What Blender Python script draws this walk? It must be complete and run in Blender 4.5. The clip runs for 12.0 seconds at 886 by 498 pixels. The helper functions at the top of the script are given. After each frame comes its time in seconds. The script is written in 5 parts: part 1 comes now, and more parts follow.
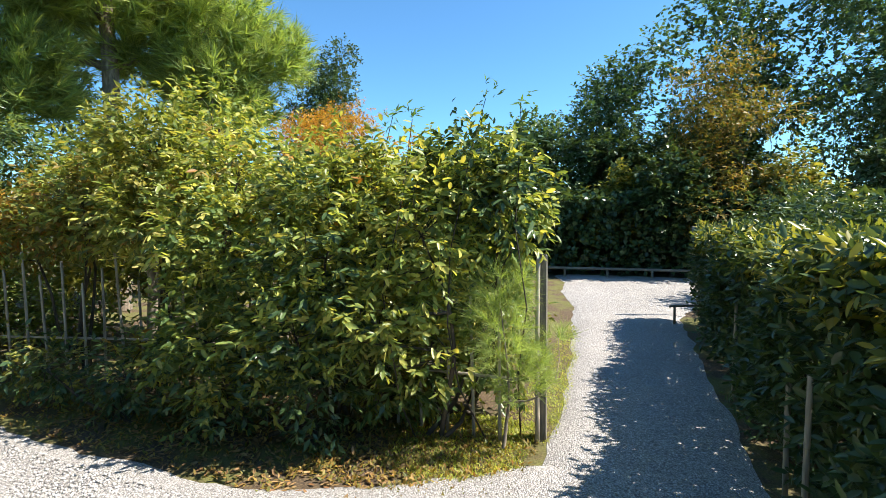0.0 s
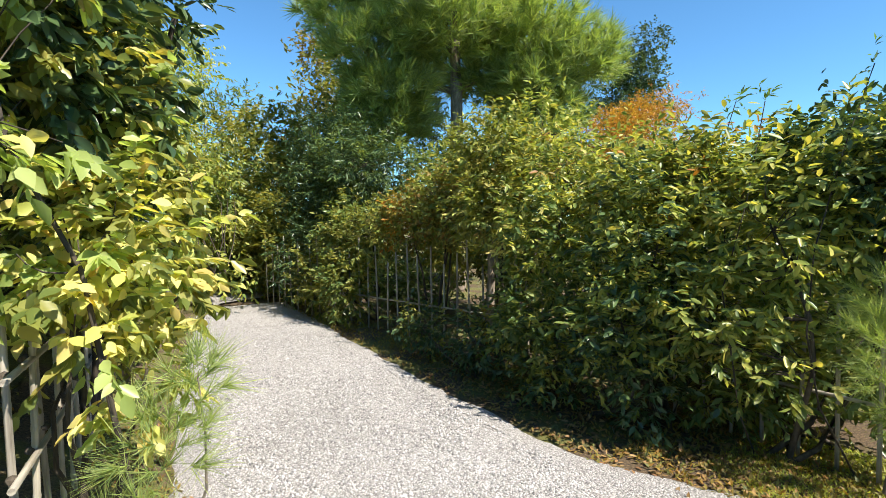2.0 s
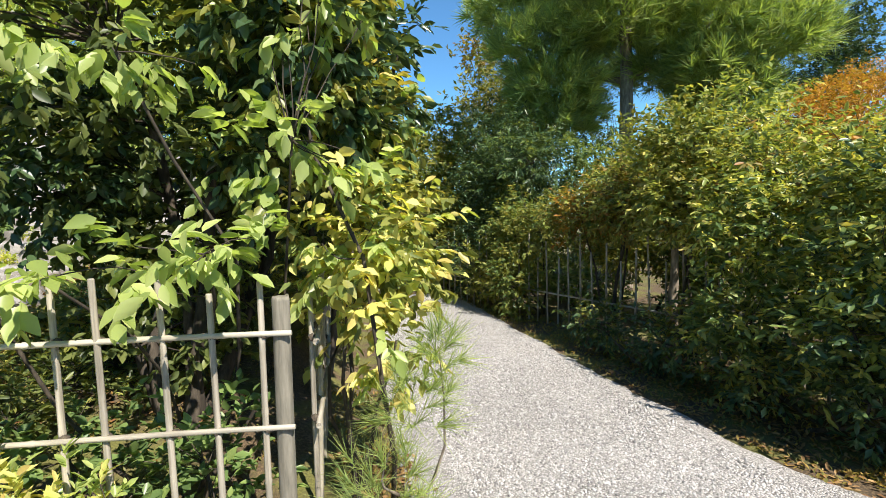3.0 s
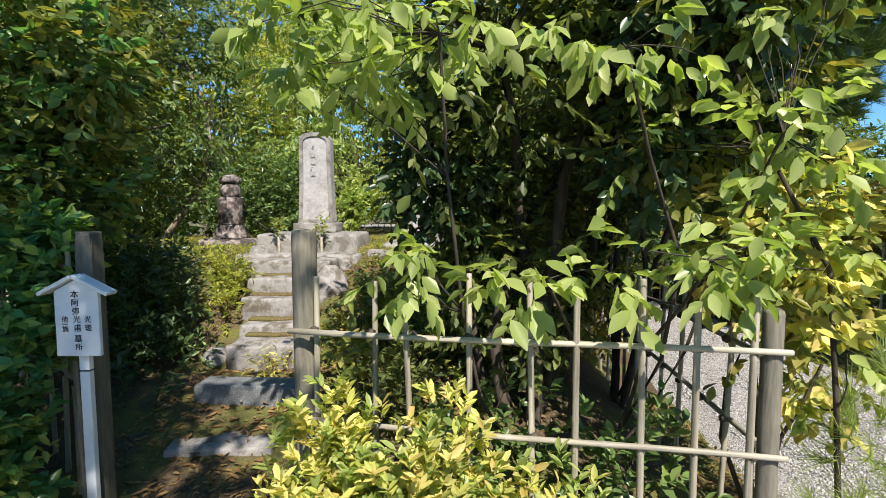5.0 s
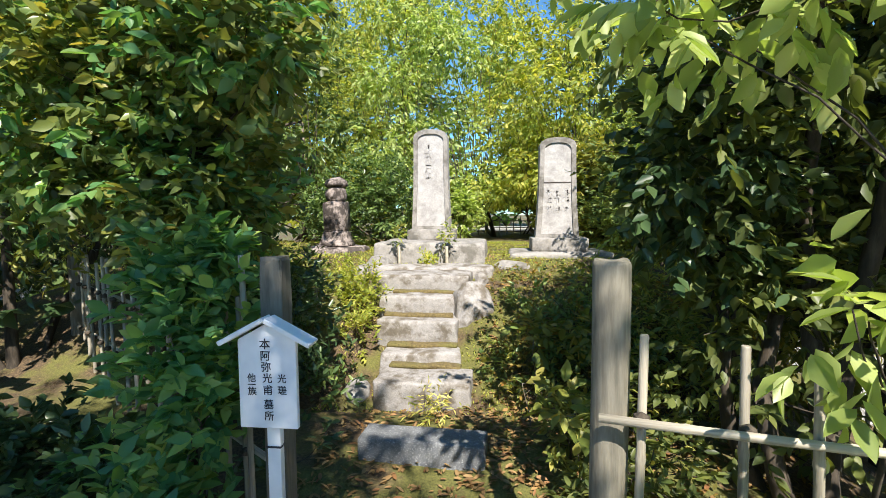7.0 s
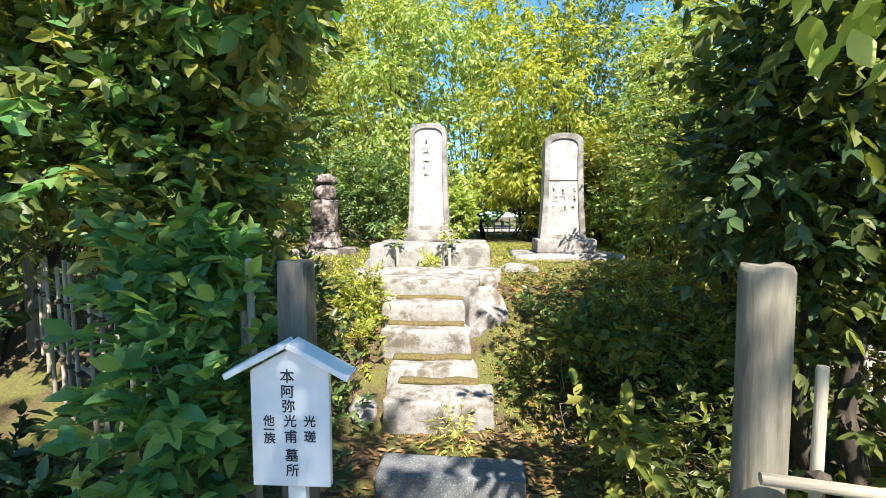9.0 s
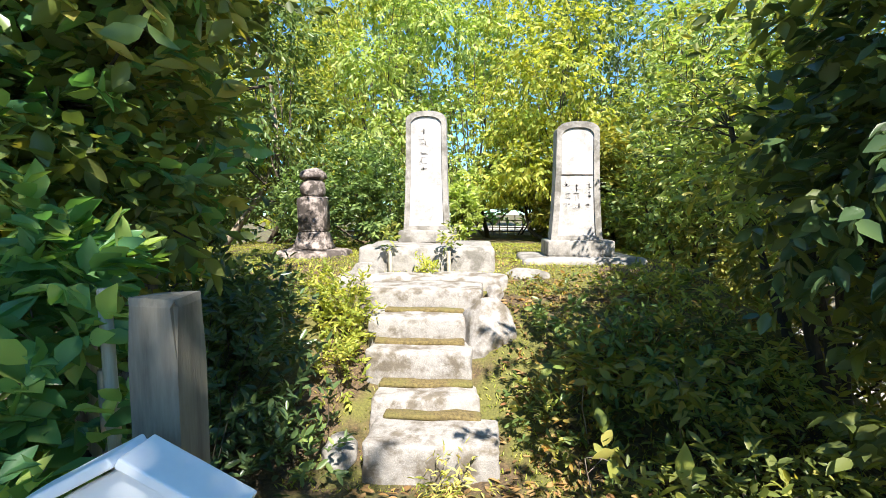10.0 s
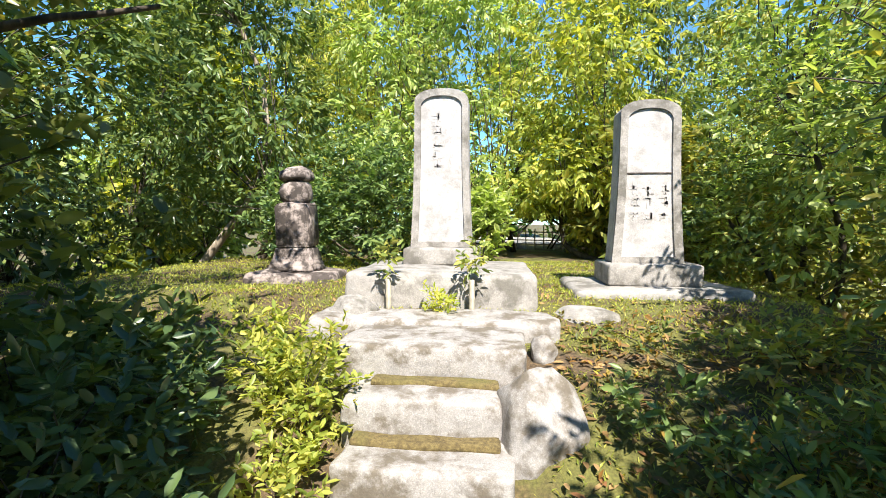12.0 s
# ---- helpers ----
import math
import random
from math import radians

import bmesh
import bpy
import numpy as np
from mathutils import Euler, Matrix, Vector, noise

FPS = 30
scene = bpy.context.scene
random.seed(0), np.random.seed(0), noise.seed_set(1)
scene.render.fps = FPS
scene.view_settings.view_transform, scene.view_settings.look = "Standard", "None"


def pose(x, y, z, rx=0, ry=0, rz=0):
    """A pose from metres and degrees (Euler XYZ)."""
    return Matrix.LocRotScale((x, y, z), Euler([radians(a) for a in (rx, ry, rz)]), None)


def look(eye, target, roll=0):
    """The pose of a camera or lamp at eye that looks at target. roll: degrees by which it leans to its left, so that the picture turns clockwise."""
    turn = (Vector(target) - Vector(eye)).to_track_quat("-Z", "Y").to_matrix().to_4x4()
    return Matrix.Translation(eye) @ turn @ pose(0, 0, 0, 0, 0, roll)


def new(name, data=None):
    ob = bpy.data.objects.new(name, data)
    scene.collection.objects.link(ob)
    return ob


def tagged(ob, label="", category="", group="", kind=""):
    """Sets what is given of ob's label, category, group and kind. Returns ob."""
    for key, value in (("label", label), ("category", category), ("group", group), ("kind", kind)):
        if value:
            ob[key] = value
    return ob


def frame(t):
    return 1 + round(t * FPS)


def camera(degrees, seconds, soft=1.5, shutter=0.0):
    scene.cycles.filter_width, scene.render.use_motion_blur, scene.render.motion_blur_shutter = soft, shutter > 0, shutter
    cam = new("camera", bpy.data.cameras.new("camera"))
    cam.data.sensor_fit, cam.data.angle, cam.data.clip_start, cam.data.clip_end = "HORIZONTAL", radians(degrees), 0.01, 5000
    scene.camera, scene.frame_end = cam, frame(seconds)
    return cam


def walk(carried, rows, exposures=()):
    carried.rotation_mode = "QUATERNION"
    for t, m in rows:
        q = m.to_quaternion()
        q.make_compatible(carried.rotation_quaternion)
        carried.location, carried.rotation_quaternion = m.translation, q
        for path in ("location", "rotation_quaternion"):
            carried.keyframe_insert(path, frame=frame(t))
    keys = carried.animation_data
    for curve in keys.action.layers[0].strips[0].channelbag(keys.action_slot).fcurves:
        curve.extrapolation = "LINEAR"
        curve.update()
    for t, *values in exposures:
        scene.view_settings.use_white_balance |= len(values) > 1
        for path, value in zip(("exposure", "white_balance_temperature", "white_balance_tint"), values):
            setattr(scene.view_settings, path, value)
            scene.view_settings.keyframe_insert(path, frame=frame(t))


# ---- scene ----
# camera and walk
cam = camera(85.2, 12.0, 0.8)
PATH = [
    (0, (1.832, 0.534, 1.449), (3.683, 1.282, 1.327), -0.5),
    (0.5, (1.776, 0.553, 1.458), (3.476, 1.598, 1.331), -0.7),
    (1, (1.742, 0.597, 1.445), (3.277, 1.873, 1.319), -0.9),
    (1.5, (1.649, 0.603, 1.438), (2.99, 2.082, 1.311), -0.9),
    (1.7, (1.618, 0.597, 1.437), (2.875, 2.147, 1.301), -0.8),
    (2, (1.532, 0.578, 1.446), (2.644, 2.235, 1.316), -0.8),
    (2.5, (1.321, 0.542, 1.456), (2.157, 2.353, 1.318), -0.6),
    (3, (1.164, 0.561, 1.453), (1.733, 2.473, 1.316), -1.1),
    (3.2, (1.098, 0.566, 1.44), (1.543, 2.512, 1.314), -1.6),
    (4.8, (0.094, 0.838, 1.488), (0.131, 2.832, 1.339), -0.2),
    (5, (0.013, 0.861, 1.486), (0.008, 2.856, 1.342), -0.2),
    (5.5, (-0.289, 0.934, 1.509), (-0.404, 2.925, 1.359), -0.1),
    (6, (-0.499, 1.096, 1.511), (-0.699, 3.081, 1.363), -0.3),
    (6.5, (-0.689, 1.321, 1.534), (-0.919, 3.302, 1.386), -0.6),
    (7, (-0.858, 1.499, 1.548), (-1.081, 3.482, 1.407), -0.4),
    (7.2, (-0.92, 1.573, 1.541), (-1.167, 3.554, 1.421), -0.4),
    (9, (-1.143, 1.816, 1.525), (-1.264, 3.807, 1.391), -0.2),
    (9.5, (-1.135, 2.075, 1.507), (-1.253, 4.067, 1.371), -0.3),
    (10, (-1.125, 2.341, 1.535), (-1.265, 4.331, 1.391), -0.2),
    (10.5, (-1.192, 2.626, 1.549), (-1.343, 4.615, 1.404), 0.0),
    (11, (-1.216, 2.939, 1.536), (-1.394, 4.927, 1.4), -0.1),
    (11.5, (-1.219, 3.254, 1.54), (-1.417, 5.24, 1.415), -0.0),
    (12, (-1.225, 3.518, 1.553), (-1.438, 5.504, 1.449), 0.1),
]
EXPOSURES = [(0.0, 1.29), (1.2, 1.18), (3.2, 0.96), (4.8, 0.7), (5.8, 0.78), (7.0, 1.12), (9.0, 1.48), (10.5, 1.57), (12.0, 1.43)]
walk(cam, [(t, look(eye, target, roll)) for t, eye, target, roll in PATH], EXPOSURES)

# world, sun and sky
SUN = Vector((0.25, -0.76, 0.95)).normalized()
world = bpy.data.worlds.new("world")
scene.world = world
world.use_nodes = True
wn = world.node_tree
sky = wn.nodes.new("ShaderNodeTexSky")
sky.sky_type = "NISHITA"
sky.sun_disc = False
sky.sun_elevation = math.asin(SUN.z)
sky.sun_rotation = math.atan2(SUN.x, SUN.y)
sky.air_density, sky.dust_density, sky.ozone_density = 1.0, 0.0, 0.5
sky.altitude = 900
clear = wn.nodes.new("ShaderNodeMix")
clear.data_type, clear.blend_type = "RGBA", "MULTIPLY"
clear.inputs[0].default_value = 1.0
clear.inputs[7].default_value = (0.54, 0.93, 1.14, 1)
wn.links.new(sky.outputs["Color"], clear.inputs[6])
wn.links.new(clear.outputs[2], wn.nodes["Background"].inputs["Color"])
wn.nodes["Background"].inputs["Strength"].default_value = 0.093
sun_data = bpy.data.lights.new("sun", "SUN")
sun_data.energy, sun_data.angle, sun_data.color = 5.0, radians(0.53), (1.0, 0.935, 0.84)
sun = new("sun", sun_data)
sun.matrix_world = look((0, 0, 30), Vector((0, 0, 30)) - SUN)
# ---------------------------------------------------------------- materials
def nodes_of(name, rough=0.8):
    m = bpy.data.materials.new(name)
    m.use_nodes = True
    nt = m.node_tree
    b = nt.nodes["Principled BSDF"]
    b.inputs["Roughness"].default_value = rough
    return m, nt, b


def ramp(nt, source, stops):
    r = nt.nodes.new("ShaderNodeValToRGB")
    el = r.color_ramp.elements
    while len(el) < len(stops):
        el.new(0.5)
    for e, (p, c) in zip(el, stops):
        e.position, e.color = p, (*c, 1)
    nt.links.new(source, r.inputs[0])
    return r.outputs[0]


def noise_tex(nt, coord, scale, detail=4.0, rough=0.55):
    n = nt.nodes.new("ShaderNodeTexNoise")
    n.inputs["Scale"].default_value, n.inputs["Detail"].default_value = scale, detail
    n.inputs["Roughness"].default_value = rough
    nt.links.new(coord, n.inputs["Vector"])
    return n.outputs["Fac"]


def mixc(nt, fac, a, b, mode="MIX"):
    m = nt.nodes.new("ShaderNodeMix")
    m.data_type, m.blend_type = "RGBA", mode
    for key, v in ((0, fac), (6, a), (7, b)):
        if isinstance(v, (int, float)):
            m.inputs[key].default_value = v
        elif isinstance(v, tuple):
            m.inputs[key].default_value = (*v, 1)
        else:
            nt.links.new(v, m.inputs[key])
    return m.outputs[2]


def bump(nt, b, height, strength, distance):
    n = nt.nodes.new("ShaderNodeBump")
    n.inputs["Strength"].default_value, n.inputs["Distance"].default_value = strength, distance
    nt.links.new(height, n.inputs["Height"])
    nt.links.new(n.outputs[0], b.inputs["Normal"])
    return n


def object_coord(nt):
    return nt.nodes.new("ShaderNodeTexCoord").outputs["Object"]


def world_coord(nt):
    return nt.nodes.new("ShaderNodeNewGeometry").outputs["Position"]


def leaf_material(name, colours, rough=0.45, through_light=0.4, warm=1.25):
    """Foliage: a colour for each leaf, with light that shines through it."""
    m, nt, b = nodes_of(name, rough)
    geo = nt.nodes.new("ShaderNodeNewGeometry")
    n = len(colours)
    col = ramp(nt, geo.outputs["Random Per Island"], [(i / max(1, n - 1), c) for i, c in enumerate(colours)])
    patch = noise_tex(nt, geo.outputs["Position"], 2.3, 2)
    col = mixc(nt, 0.5, col, ramp(nt, patch, [(0.3, (0.55, 0.6, 0.55)), (0.7, (1.35, 1.3, 1.1))]), "MULTIPLY")
    nt.links.new(col, b.inputs["Base Color"])
    b.inputs["Specular IOR Level"].default_value = 0.4
    tr = nt.nodes.new("ShaderNodeBsdfTranslucent")
    lit = mixc(nt, 1.0, col, (1.15 * warm, 1.25, 0.5), "MULTIPLY")
    nt.links.new(lit, tr.inputs["Color"])
    mix = nt.nodes.new("ShaderNodeMixShader")
    mix.inputs[0].default_value = through_light
    nt.links.new(b.outputs[0], mix.inputs[1])
    nt.links.new(tr.outputs[0], mix.inputs[2])
    nt.links.new(mix.outputs[0], nt.nodes["Material Output"].inputs["Surface"])
    return m


def gravel_material(name, scale=105.0):
    m, nt, b = nodes_of(name, 0.85)
    co = world_coord(nt)
    v = nt.nodes.new("ShaderNodeTexVoronoi")
    v.inputs["Scale"].default_value = scale
    nt.links.new(co, v.inputs["Vector"])
    col = ramp(nt, v.outputs["Color"], [(0.0, (0.2, 0.19, 0.182)), (0.3, (0.41, 0.393, 0.375)), (0.7, (0.58, 0.555, 0.53)), (1.0, (0.82, 0.79, 0.76))])
    gap = ramp(nt, v.outputs["Distance"], [(0.25, (1, 1, 1)), (0.75, (0.35, 0.335, 0.32))])
    col = mixc(nt, 0.8, col, gap, "MULTIPLY")
    big = noise_tex(nt, co, 0.9, 5)
    col = mixc(nt, 0.6, col, ramp(nt, big, [(0.3, (0.78, 0.77, 0.74)), (0.7, (1.08, 1.06, 1.04))]), "MULTIPLY")
    nt.links.new(col, b.inputs["Base Color"])
    inv = nt.nodes.new("ShaderNodeMath")
    inv.operation = "SUBTRACT"
    inv.inputs[0].default_value = 1.0
    nt.links.new(v.outputs["Distance"], inv.inputs[1])
    bump(nt, b, inv.outputs[0], 0.9, 0.012)
    return m


def soil_material(name, dark, mid, light, moss, moss_amount):
    m, nt, b = nodes_of(name, 0.95)
    co = world_coord(nt)
    fine = noise_tex(nt, co, 60, 6, 0.7)
    col = ramp(nt, fine, [(0.3, dark), (0.5, mid), (0.72, light)])
    patch = noise_tex(nt, co, 1.7, 5, 0.6)
    mossy = ramp(nt, noise_tex(nt, co, 90, 3), [(0.3, tuple(0.5 * c for c in moss)), (0.7, moss)])
    mask = ramp(nt, patch, [(0.62 - moss_amount * 0.35, (0, 0, 0)), (0.72 - moss_amount * 0.35, (1, 1, 1))])
    nt.links.new(mixc(nt, mask, col, mossy), b.inputs["Base Color"])
    bump(nt, b, fine, 0.7, 0.02)
    return m


def stone_material(name, base, stain, light, scale=1.0, lichen=0.4, start=0.5):
    m, nt, b = nodes_of(name, 0.85)
    co = world_coord(nt)
    grain = noise_tex(nt, co, 160 * scale, 3, 0.7)
    col = ramp(nt, grain, [(0.3, tuple(c * 0.75 for c in base)), (0.55, base), (0.75, light)])
    big = noise_tex(nt, co, 5.5 * scale, 7, 0.68)
    col = mixc(nt, ramp(nt, big, [(start, (0, 0, 0)), (start + 0.13, (lichen, lichen, lichen))]), col, stain)
    mid = noise_tex(nt, co, 17 * scale, 6, 0.7)
    col = mixc(nt, 0.6, col, ramp(nt, mid, [(0.3, (0.62, 0.61, 0.58)), (0.62, (1.08, 1.07, 1.05))]), "MULTIPLY")
    nt.links.new(col, b.inputs["Base Color"])
    bump(nt, b, mid, 0.5, 0.012)
    return m


def wood_material(name, dark, mid, light, stretch=(60, 60, 3.0), rough=0.8):
    m, nt, b = nodes_of(name, rough)
    co = object_coord(nt)
    mp = nt.nodes.new("ShaderNodeMapping")
    mp.inputs["Scale"].default_value = stretch
    nt.links.new(co, mp.inputs["Vector"])
    g = noise_tex(nt, mp.outputs[0], 1.0, 6, 0.65)
    col = ramp(nt, g, [(0.28, dark), (0.5, mid), (0.72, light)])
    big = noise_tex(nt, co, 4.0, 5)
    col = mixc(nt, 0.7, col, ramp(nt, big, [(0.3, (0.6, 0.6, 0.58)), (0.7, (1.15, 1.12, 1.05))]), "MULTIPLY")
    info = nt.nodes.new("ShaderNodeObjectInfo")
    col = mixc(nt, 0.6, col, ramp(nt, info.outputs["Random"], [(0, (0.65, 0.63, 0.6)), (1, (1.2, 1.18, 1.1))]), "MULTIPLY")
    nt.links.new(col, b.inputs["Base Color"])
    bump(nt, b, g, 0.45, 0.006)
    return m


MOSS = soil_material("yellow_green_moss", (0.06, 0.042, 0.018), (0.14, 0.104, 0.04), (0.24, 0.185, 0.07), (0.18, 0.16, 0.045), 0.4)
GRAVEL = gravel_material("pale_gravel")
EARTH = soil_material("mossy_earth", (0.035, 0.024, 0.014), (0.09, 0.06, 0.032), (0.22, 0.15, 0.075), (0.16, 0.155, 0.038), 0.45)
STONE = stone_material("weathered_granite", (0.32, 0.302, 0.285), (0.1, 0.092, 0.075), (0.5, 0.47, 0.43), 1.0, 0.75, 0.47)
PALE_STONE = stone_material("pale_granite", (0.46, 0.445, 0.44), (0.24, 0.225, 0.22), (0.6, 0.585, 0.58), 1.0, 0.5, 0.48)
OLD_STONE = stone_material("old_stained_stone", (0.35, 0.29, 0.265), (0.045, 0.035, 0.03), (0.5, 0.44, 0.41), 1.8, 0.95, 0.41)
STEP_STONE = stone_material("worn_step_stone", (0.33, 0.312, 0.3), (0.12, 0.098, 0.07), (0.48, 0.46, 0.445), 1.2, 0.9, 0.47)
GRANITE = stone_material("speckled_granite", (0.16, 0.168, 0.178), (0.1, 0.1, 0.095), (0.5, 0.51, 0.53), 0.9, 0.5, 0.55)
POST_WOOD = wood_material("weathered_post_wood", (0.1, 0.092, 0.076), (0.19, 0.176, 0.145), (0.27, 0.25, 0.21), (45, 45, 5.0))
BAMBOO = wood_material("dried_bamboo", (0.16, 0.142, 0.115), (0.4, 0.365, 0.305), (0.6, 0.56, 0.48), (40, 40, 2.0), 0.55)
DARK_WOOD = wood_material("dark_bark", (0.02, 0.016, 0.012), (0.06, 0.047, 0.035), (0.13, 0.105, 0.08), (30, 30, 6.0), 0.9)
PALE_BARK = wood_material("pale_bark", (0.1, 0.08, 0.06), (0.24, 0.2, 0.16), (0.42, 0.36, 0.3), (25, 25, 6.0), 0.9)
WHITE_PAINT, _nt, _b = nodes_of("white_painted_board", 0.5)
_g = noise_tex(_nt, object_coord(_nt), 14, 6)
_nt.links.new(ramp(_nt, _g, [(0.3, (0.70, 0.73, 0.78)), (0.65, (0.82, 0.83, 0.85))]), _b.inputs["Base Color"])
INK, _nt, _b = nodes_of("black_ink", 0.6)
_b.inputs["Base Color"].default_value = (0.02, 0.02, 0.03, 1)

GREEN = leaf_material("green_leaves", [(0.09, 0.15, 0.055), (0.12, 0.19, 0.065), (0.165, 0.235, 0.075), (0.24, 0.29, 0.09)], 0.32, 0.42)
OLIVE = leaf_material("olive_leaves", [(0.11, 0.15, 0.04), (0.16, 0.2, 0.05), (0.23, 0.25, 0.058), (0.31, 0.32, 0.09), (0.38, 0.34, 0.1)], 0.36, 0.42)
# dark evergreens, and leaves elsewhere whose shade is put into the colour
DARK = leaf_material("dark_evergreen_and_shaded_leaves", [(0.04, 0.075, 0.035), (0.055, 0.1, 0.042), (0.08, 0.13, 0.05), (0.11, 0.16, 0.058)], 0.3, 0.25)
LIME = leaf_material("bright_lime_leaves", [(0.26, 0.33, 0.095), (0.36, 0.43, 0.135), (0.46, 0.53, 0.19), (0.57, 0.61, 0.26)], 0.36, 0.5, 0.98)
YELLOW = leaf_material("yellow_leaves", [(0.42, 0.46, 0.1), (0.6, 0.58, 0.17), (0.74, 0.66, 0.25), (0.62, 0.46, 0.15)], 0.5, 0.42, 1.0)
FRESH = leaf_material("fresh_green_leaves", [(0.1, 0.16, 0.06), (0.14, 0.21, 0.075), (0.19, 0.27, 0.09), (0.25, 0.32, 0.1)], 0.33, 0.35, 0.9)
ORANGE = leaf_material("orange_autumn_leaves", [(0.35, 0.16, 0.03), (0.45, 0.22, 0.03), (0.5, 0.3, 0.06), (0.42, 0.12, 0.03)], 0.5, 0.4, 1.0)
RUST = leaf_material("rusty_autumn_leaves", [(0.13, 0.15, 0.045), (0.22, 0.19, 0.05), (0.33, 0.23, 0.055), (0.3, 0.15, 0.045)], 0.5, 0.4, 1.0)
GOLDEN = leaf_material("golden_green_leaves", [(0.22, 0.29, 0.062), (0.35, 0.41, 0.085), (0.48, 0.51, 0.12), (0.63, 0.58, 0.155)], 0.42, 0.55, 1.14)
WOODS = leaf_material("woodland_leaves", [(0.06, 0.1, 0.055), (0.085, 0.135, 0.065), (0.12, 0.175, 0.08), (0.18, 0.225, 0.09)], 0.38, 0.32, 0.9)
RHODO = leaf_material("blue_green_leaves", [(0.09, 0.22, 0.095), (0.135, 0.29, 0.11), (0.21, 0.36, 0.12), (0.36, 0.46, 0.13)], 0.28, 0.44, 0.95)
LEAFY = leaf_material("yellow_green_leaves", [(0.13, 0.19, 0.06), (0.21, 0.28, 0.078), (0.3, 0.355, 0.095), (0.41, 0.43, 0.12), (0.52, 0.475, 0.14)], 0.36, 0.46, 1.2)
NEEDLE = leaf_material("pine_needles", [(0.21, 0.29, 0.115), (0.28, 0.36, 0.13), (0.36, 0.43, 0.15), (0.45, 0.5, 0.18)], 0.5, 0.5, 1.05)
# olive leaf colour dimmed so that it holds the shade under the crowns
DULL_SHADE = leaf_material("dull_shaded_olive_leaves", [(0.075, 0.105, 0.038), (0.115, 0.15, 0.05), (0.165, 0.2, 0.062), (0.23, 0.255, 0.08)], 0.42, 0.48, 1.15)
LITTER = leaf_material("fallen_leaves", [(0.12, 0.07, 0.03), (0.24, 0.14, 0.05), (0.34, 0.22, 0.1), (0.2, 0.09, 0.035)], 0.7, 0.1, 1.0)


# ---------------------------------------------------------------- geometry helpers
def link_mesh(name, mesh, material, parent=None, label=""):
    ob = new(name, mesh)
    if material:
        mesh.materials.append(material)
    if parent:
        ob.parent = parent
    if label:
        ob["label"] = label
    return ob


def part(name, bm, material, parent=None, label="", smooth=False):
    mesh = bpy.data.meshes.new(name)
    if smooth:
        for f in bm.faces:
            f.smooth = True
    bm.to_mesh(mesh)
    bm.free()
    return link_mesh(name, mesh, material, parent, label)


def empty(name, at=(0, 0, 0), label="", category="", group="", kind=""):
    ob = new(name)
    ob.location = at
    ob.empty_display_size = 0.1
    return tagged(ob, label, category, group, kind)


def mesh_np(name, verts, faces, smooth=False):
    """A mesh from arrays: verts (n, 3), faces (m, 3 or 4)."""
    mesh = bpy.data.meshes.new(name)
    k = faces.shape[1]
    mesh.vertices.add(len(verts))
    mesh.vertices.foreach_set("co", np.ascontiguousarray(verts, dtype=np.float32).ravel())
    mesh.loops.add(faces.size)
    mesh.loops.foreach_set("vertex_index", np.ascontiguousarray(faces, dtype=np.int32).ravel())
    mesh.polygons.add(len(faces))
    mesh.polygons.foreach_set("loop_start", np.arange(0, faces.size, k, dtype=np.int32))
    if smooth:
        mesh.polygons.foreach_set("use_smooth", np.ones(len(faces), dtype=bool))
    mesh.update(calc_edges=True)
    return mesh


def unit(v):
    return v / np.maximum(np.linalg.norm(v, axis=-1, keepdims=True), 1e-9)


def ease(a, b, v):
    k = np.clip((v - a) / (b - a), 0, 1)
    return k * k * (3 - 2 * k)


LEAVES = {  # outline of one leaf: x along it, y across, z off its plane
    "broad": ([(0, 0, 0), (0.2, 0.18, 0.05), (0.5, 0.26, 0.07), (0.82, 0.12, 0.0), (1, 0, -0.1), (0.82, -0.12, 0.0), (0.5, -0.26, 0.07), (0.2, -0.18, 0.05)],
              [(0, 2, 1), (0, 4, 2), (2, 4, 3), (0, 7, 6), (0, 6, 4), (6, 5, 4)]),
    "oval": ([(0, 0, 0), (0.28, 0.17, 0.045), (0.7, 0.16, 0.03), (1, 0, -0.07), (0.7, -0.16, 0.03), (0.28, -0.17, 0.045)], [(0, 3, 1), (1, 3, 2), (0, 5, 3), (5, 4, 3)]),
    "simple": ([(0, 0, 0), (0.45, 0.2, 0.05), (1, 0, -0.06), (0.45, -0.2, 0.05)], [(0, 2, 1), (0, 3, 2)]),
    "narrow": ([(0, 0, 0), (0.4, 0.13, 0.04), (1, 0, -0.1), (0.4, -0.13, 0.04)], [(0, 2, 1), (0, 3, 2)]),
    "brush": ([(0, 0.03, 0), (1, 0, 0), (0, -0.03, 0)], [(0, 2, 1)]),
    "needle": ([(0, 0.012, 0), (1, 0, 0), (0, -0.012, 0)], [(0, 2, 1)]),
    "tuft": ([(0, 0, 0), (0.5, 0.35, 0.08), (1, 0.1, -0.05), (0.6, -0.35, 0.1)], [(0, 2, 1), (0, 3, 2)]),
}


def leaf_mesh(name, at, along, normal, size, shape):
    tv, tf = LEAVES[shape]
    tv, tf = np.array(tv), np.array(tf)
    x = unit(along)
    y = unit(np.cross(normal, x))
    z = np.cross(x, y)
    v = at[:, None] + size[:, None, None] * (tv[None, :, 0:1] * x[:, None] + tv[None, :, 1:2] * y[:, None] + tv[None, :, 2:3] * z[:, None])
    f = tf[None] + (np.arange(len(at)) * len(tv))[:, None, None]
    return mesh_np(name, v.reshape(-1, 3), f.reshape(-1, 3))


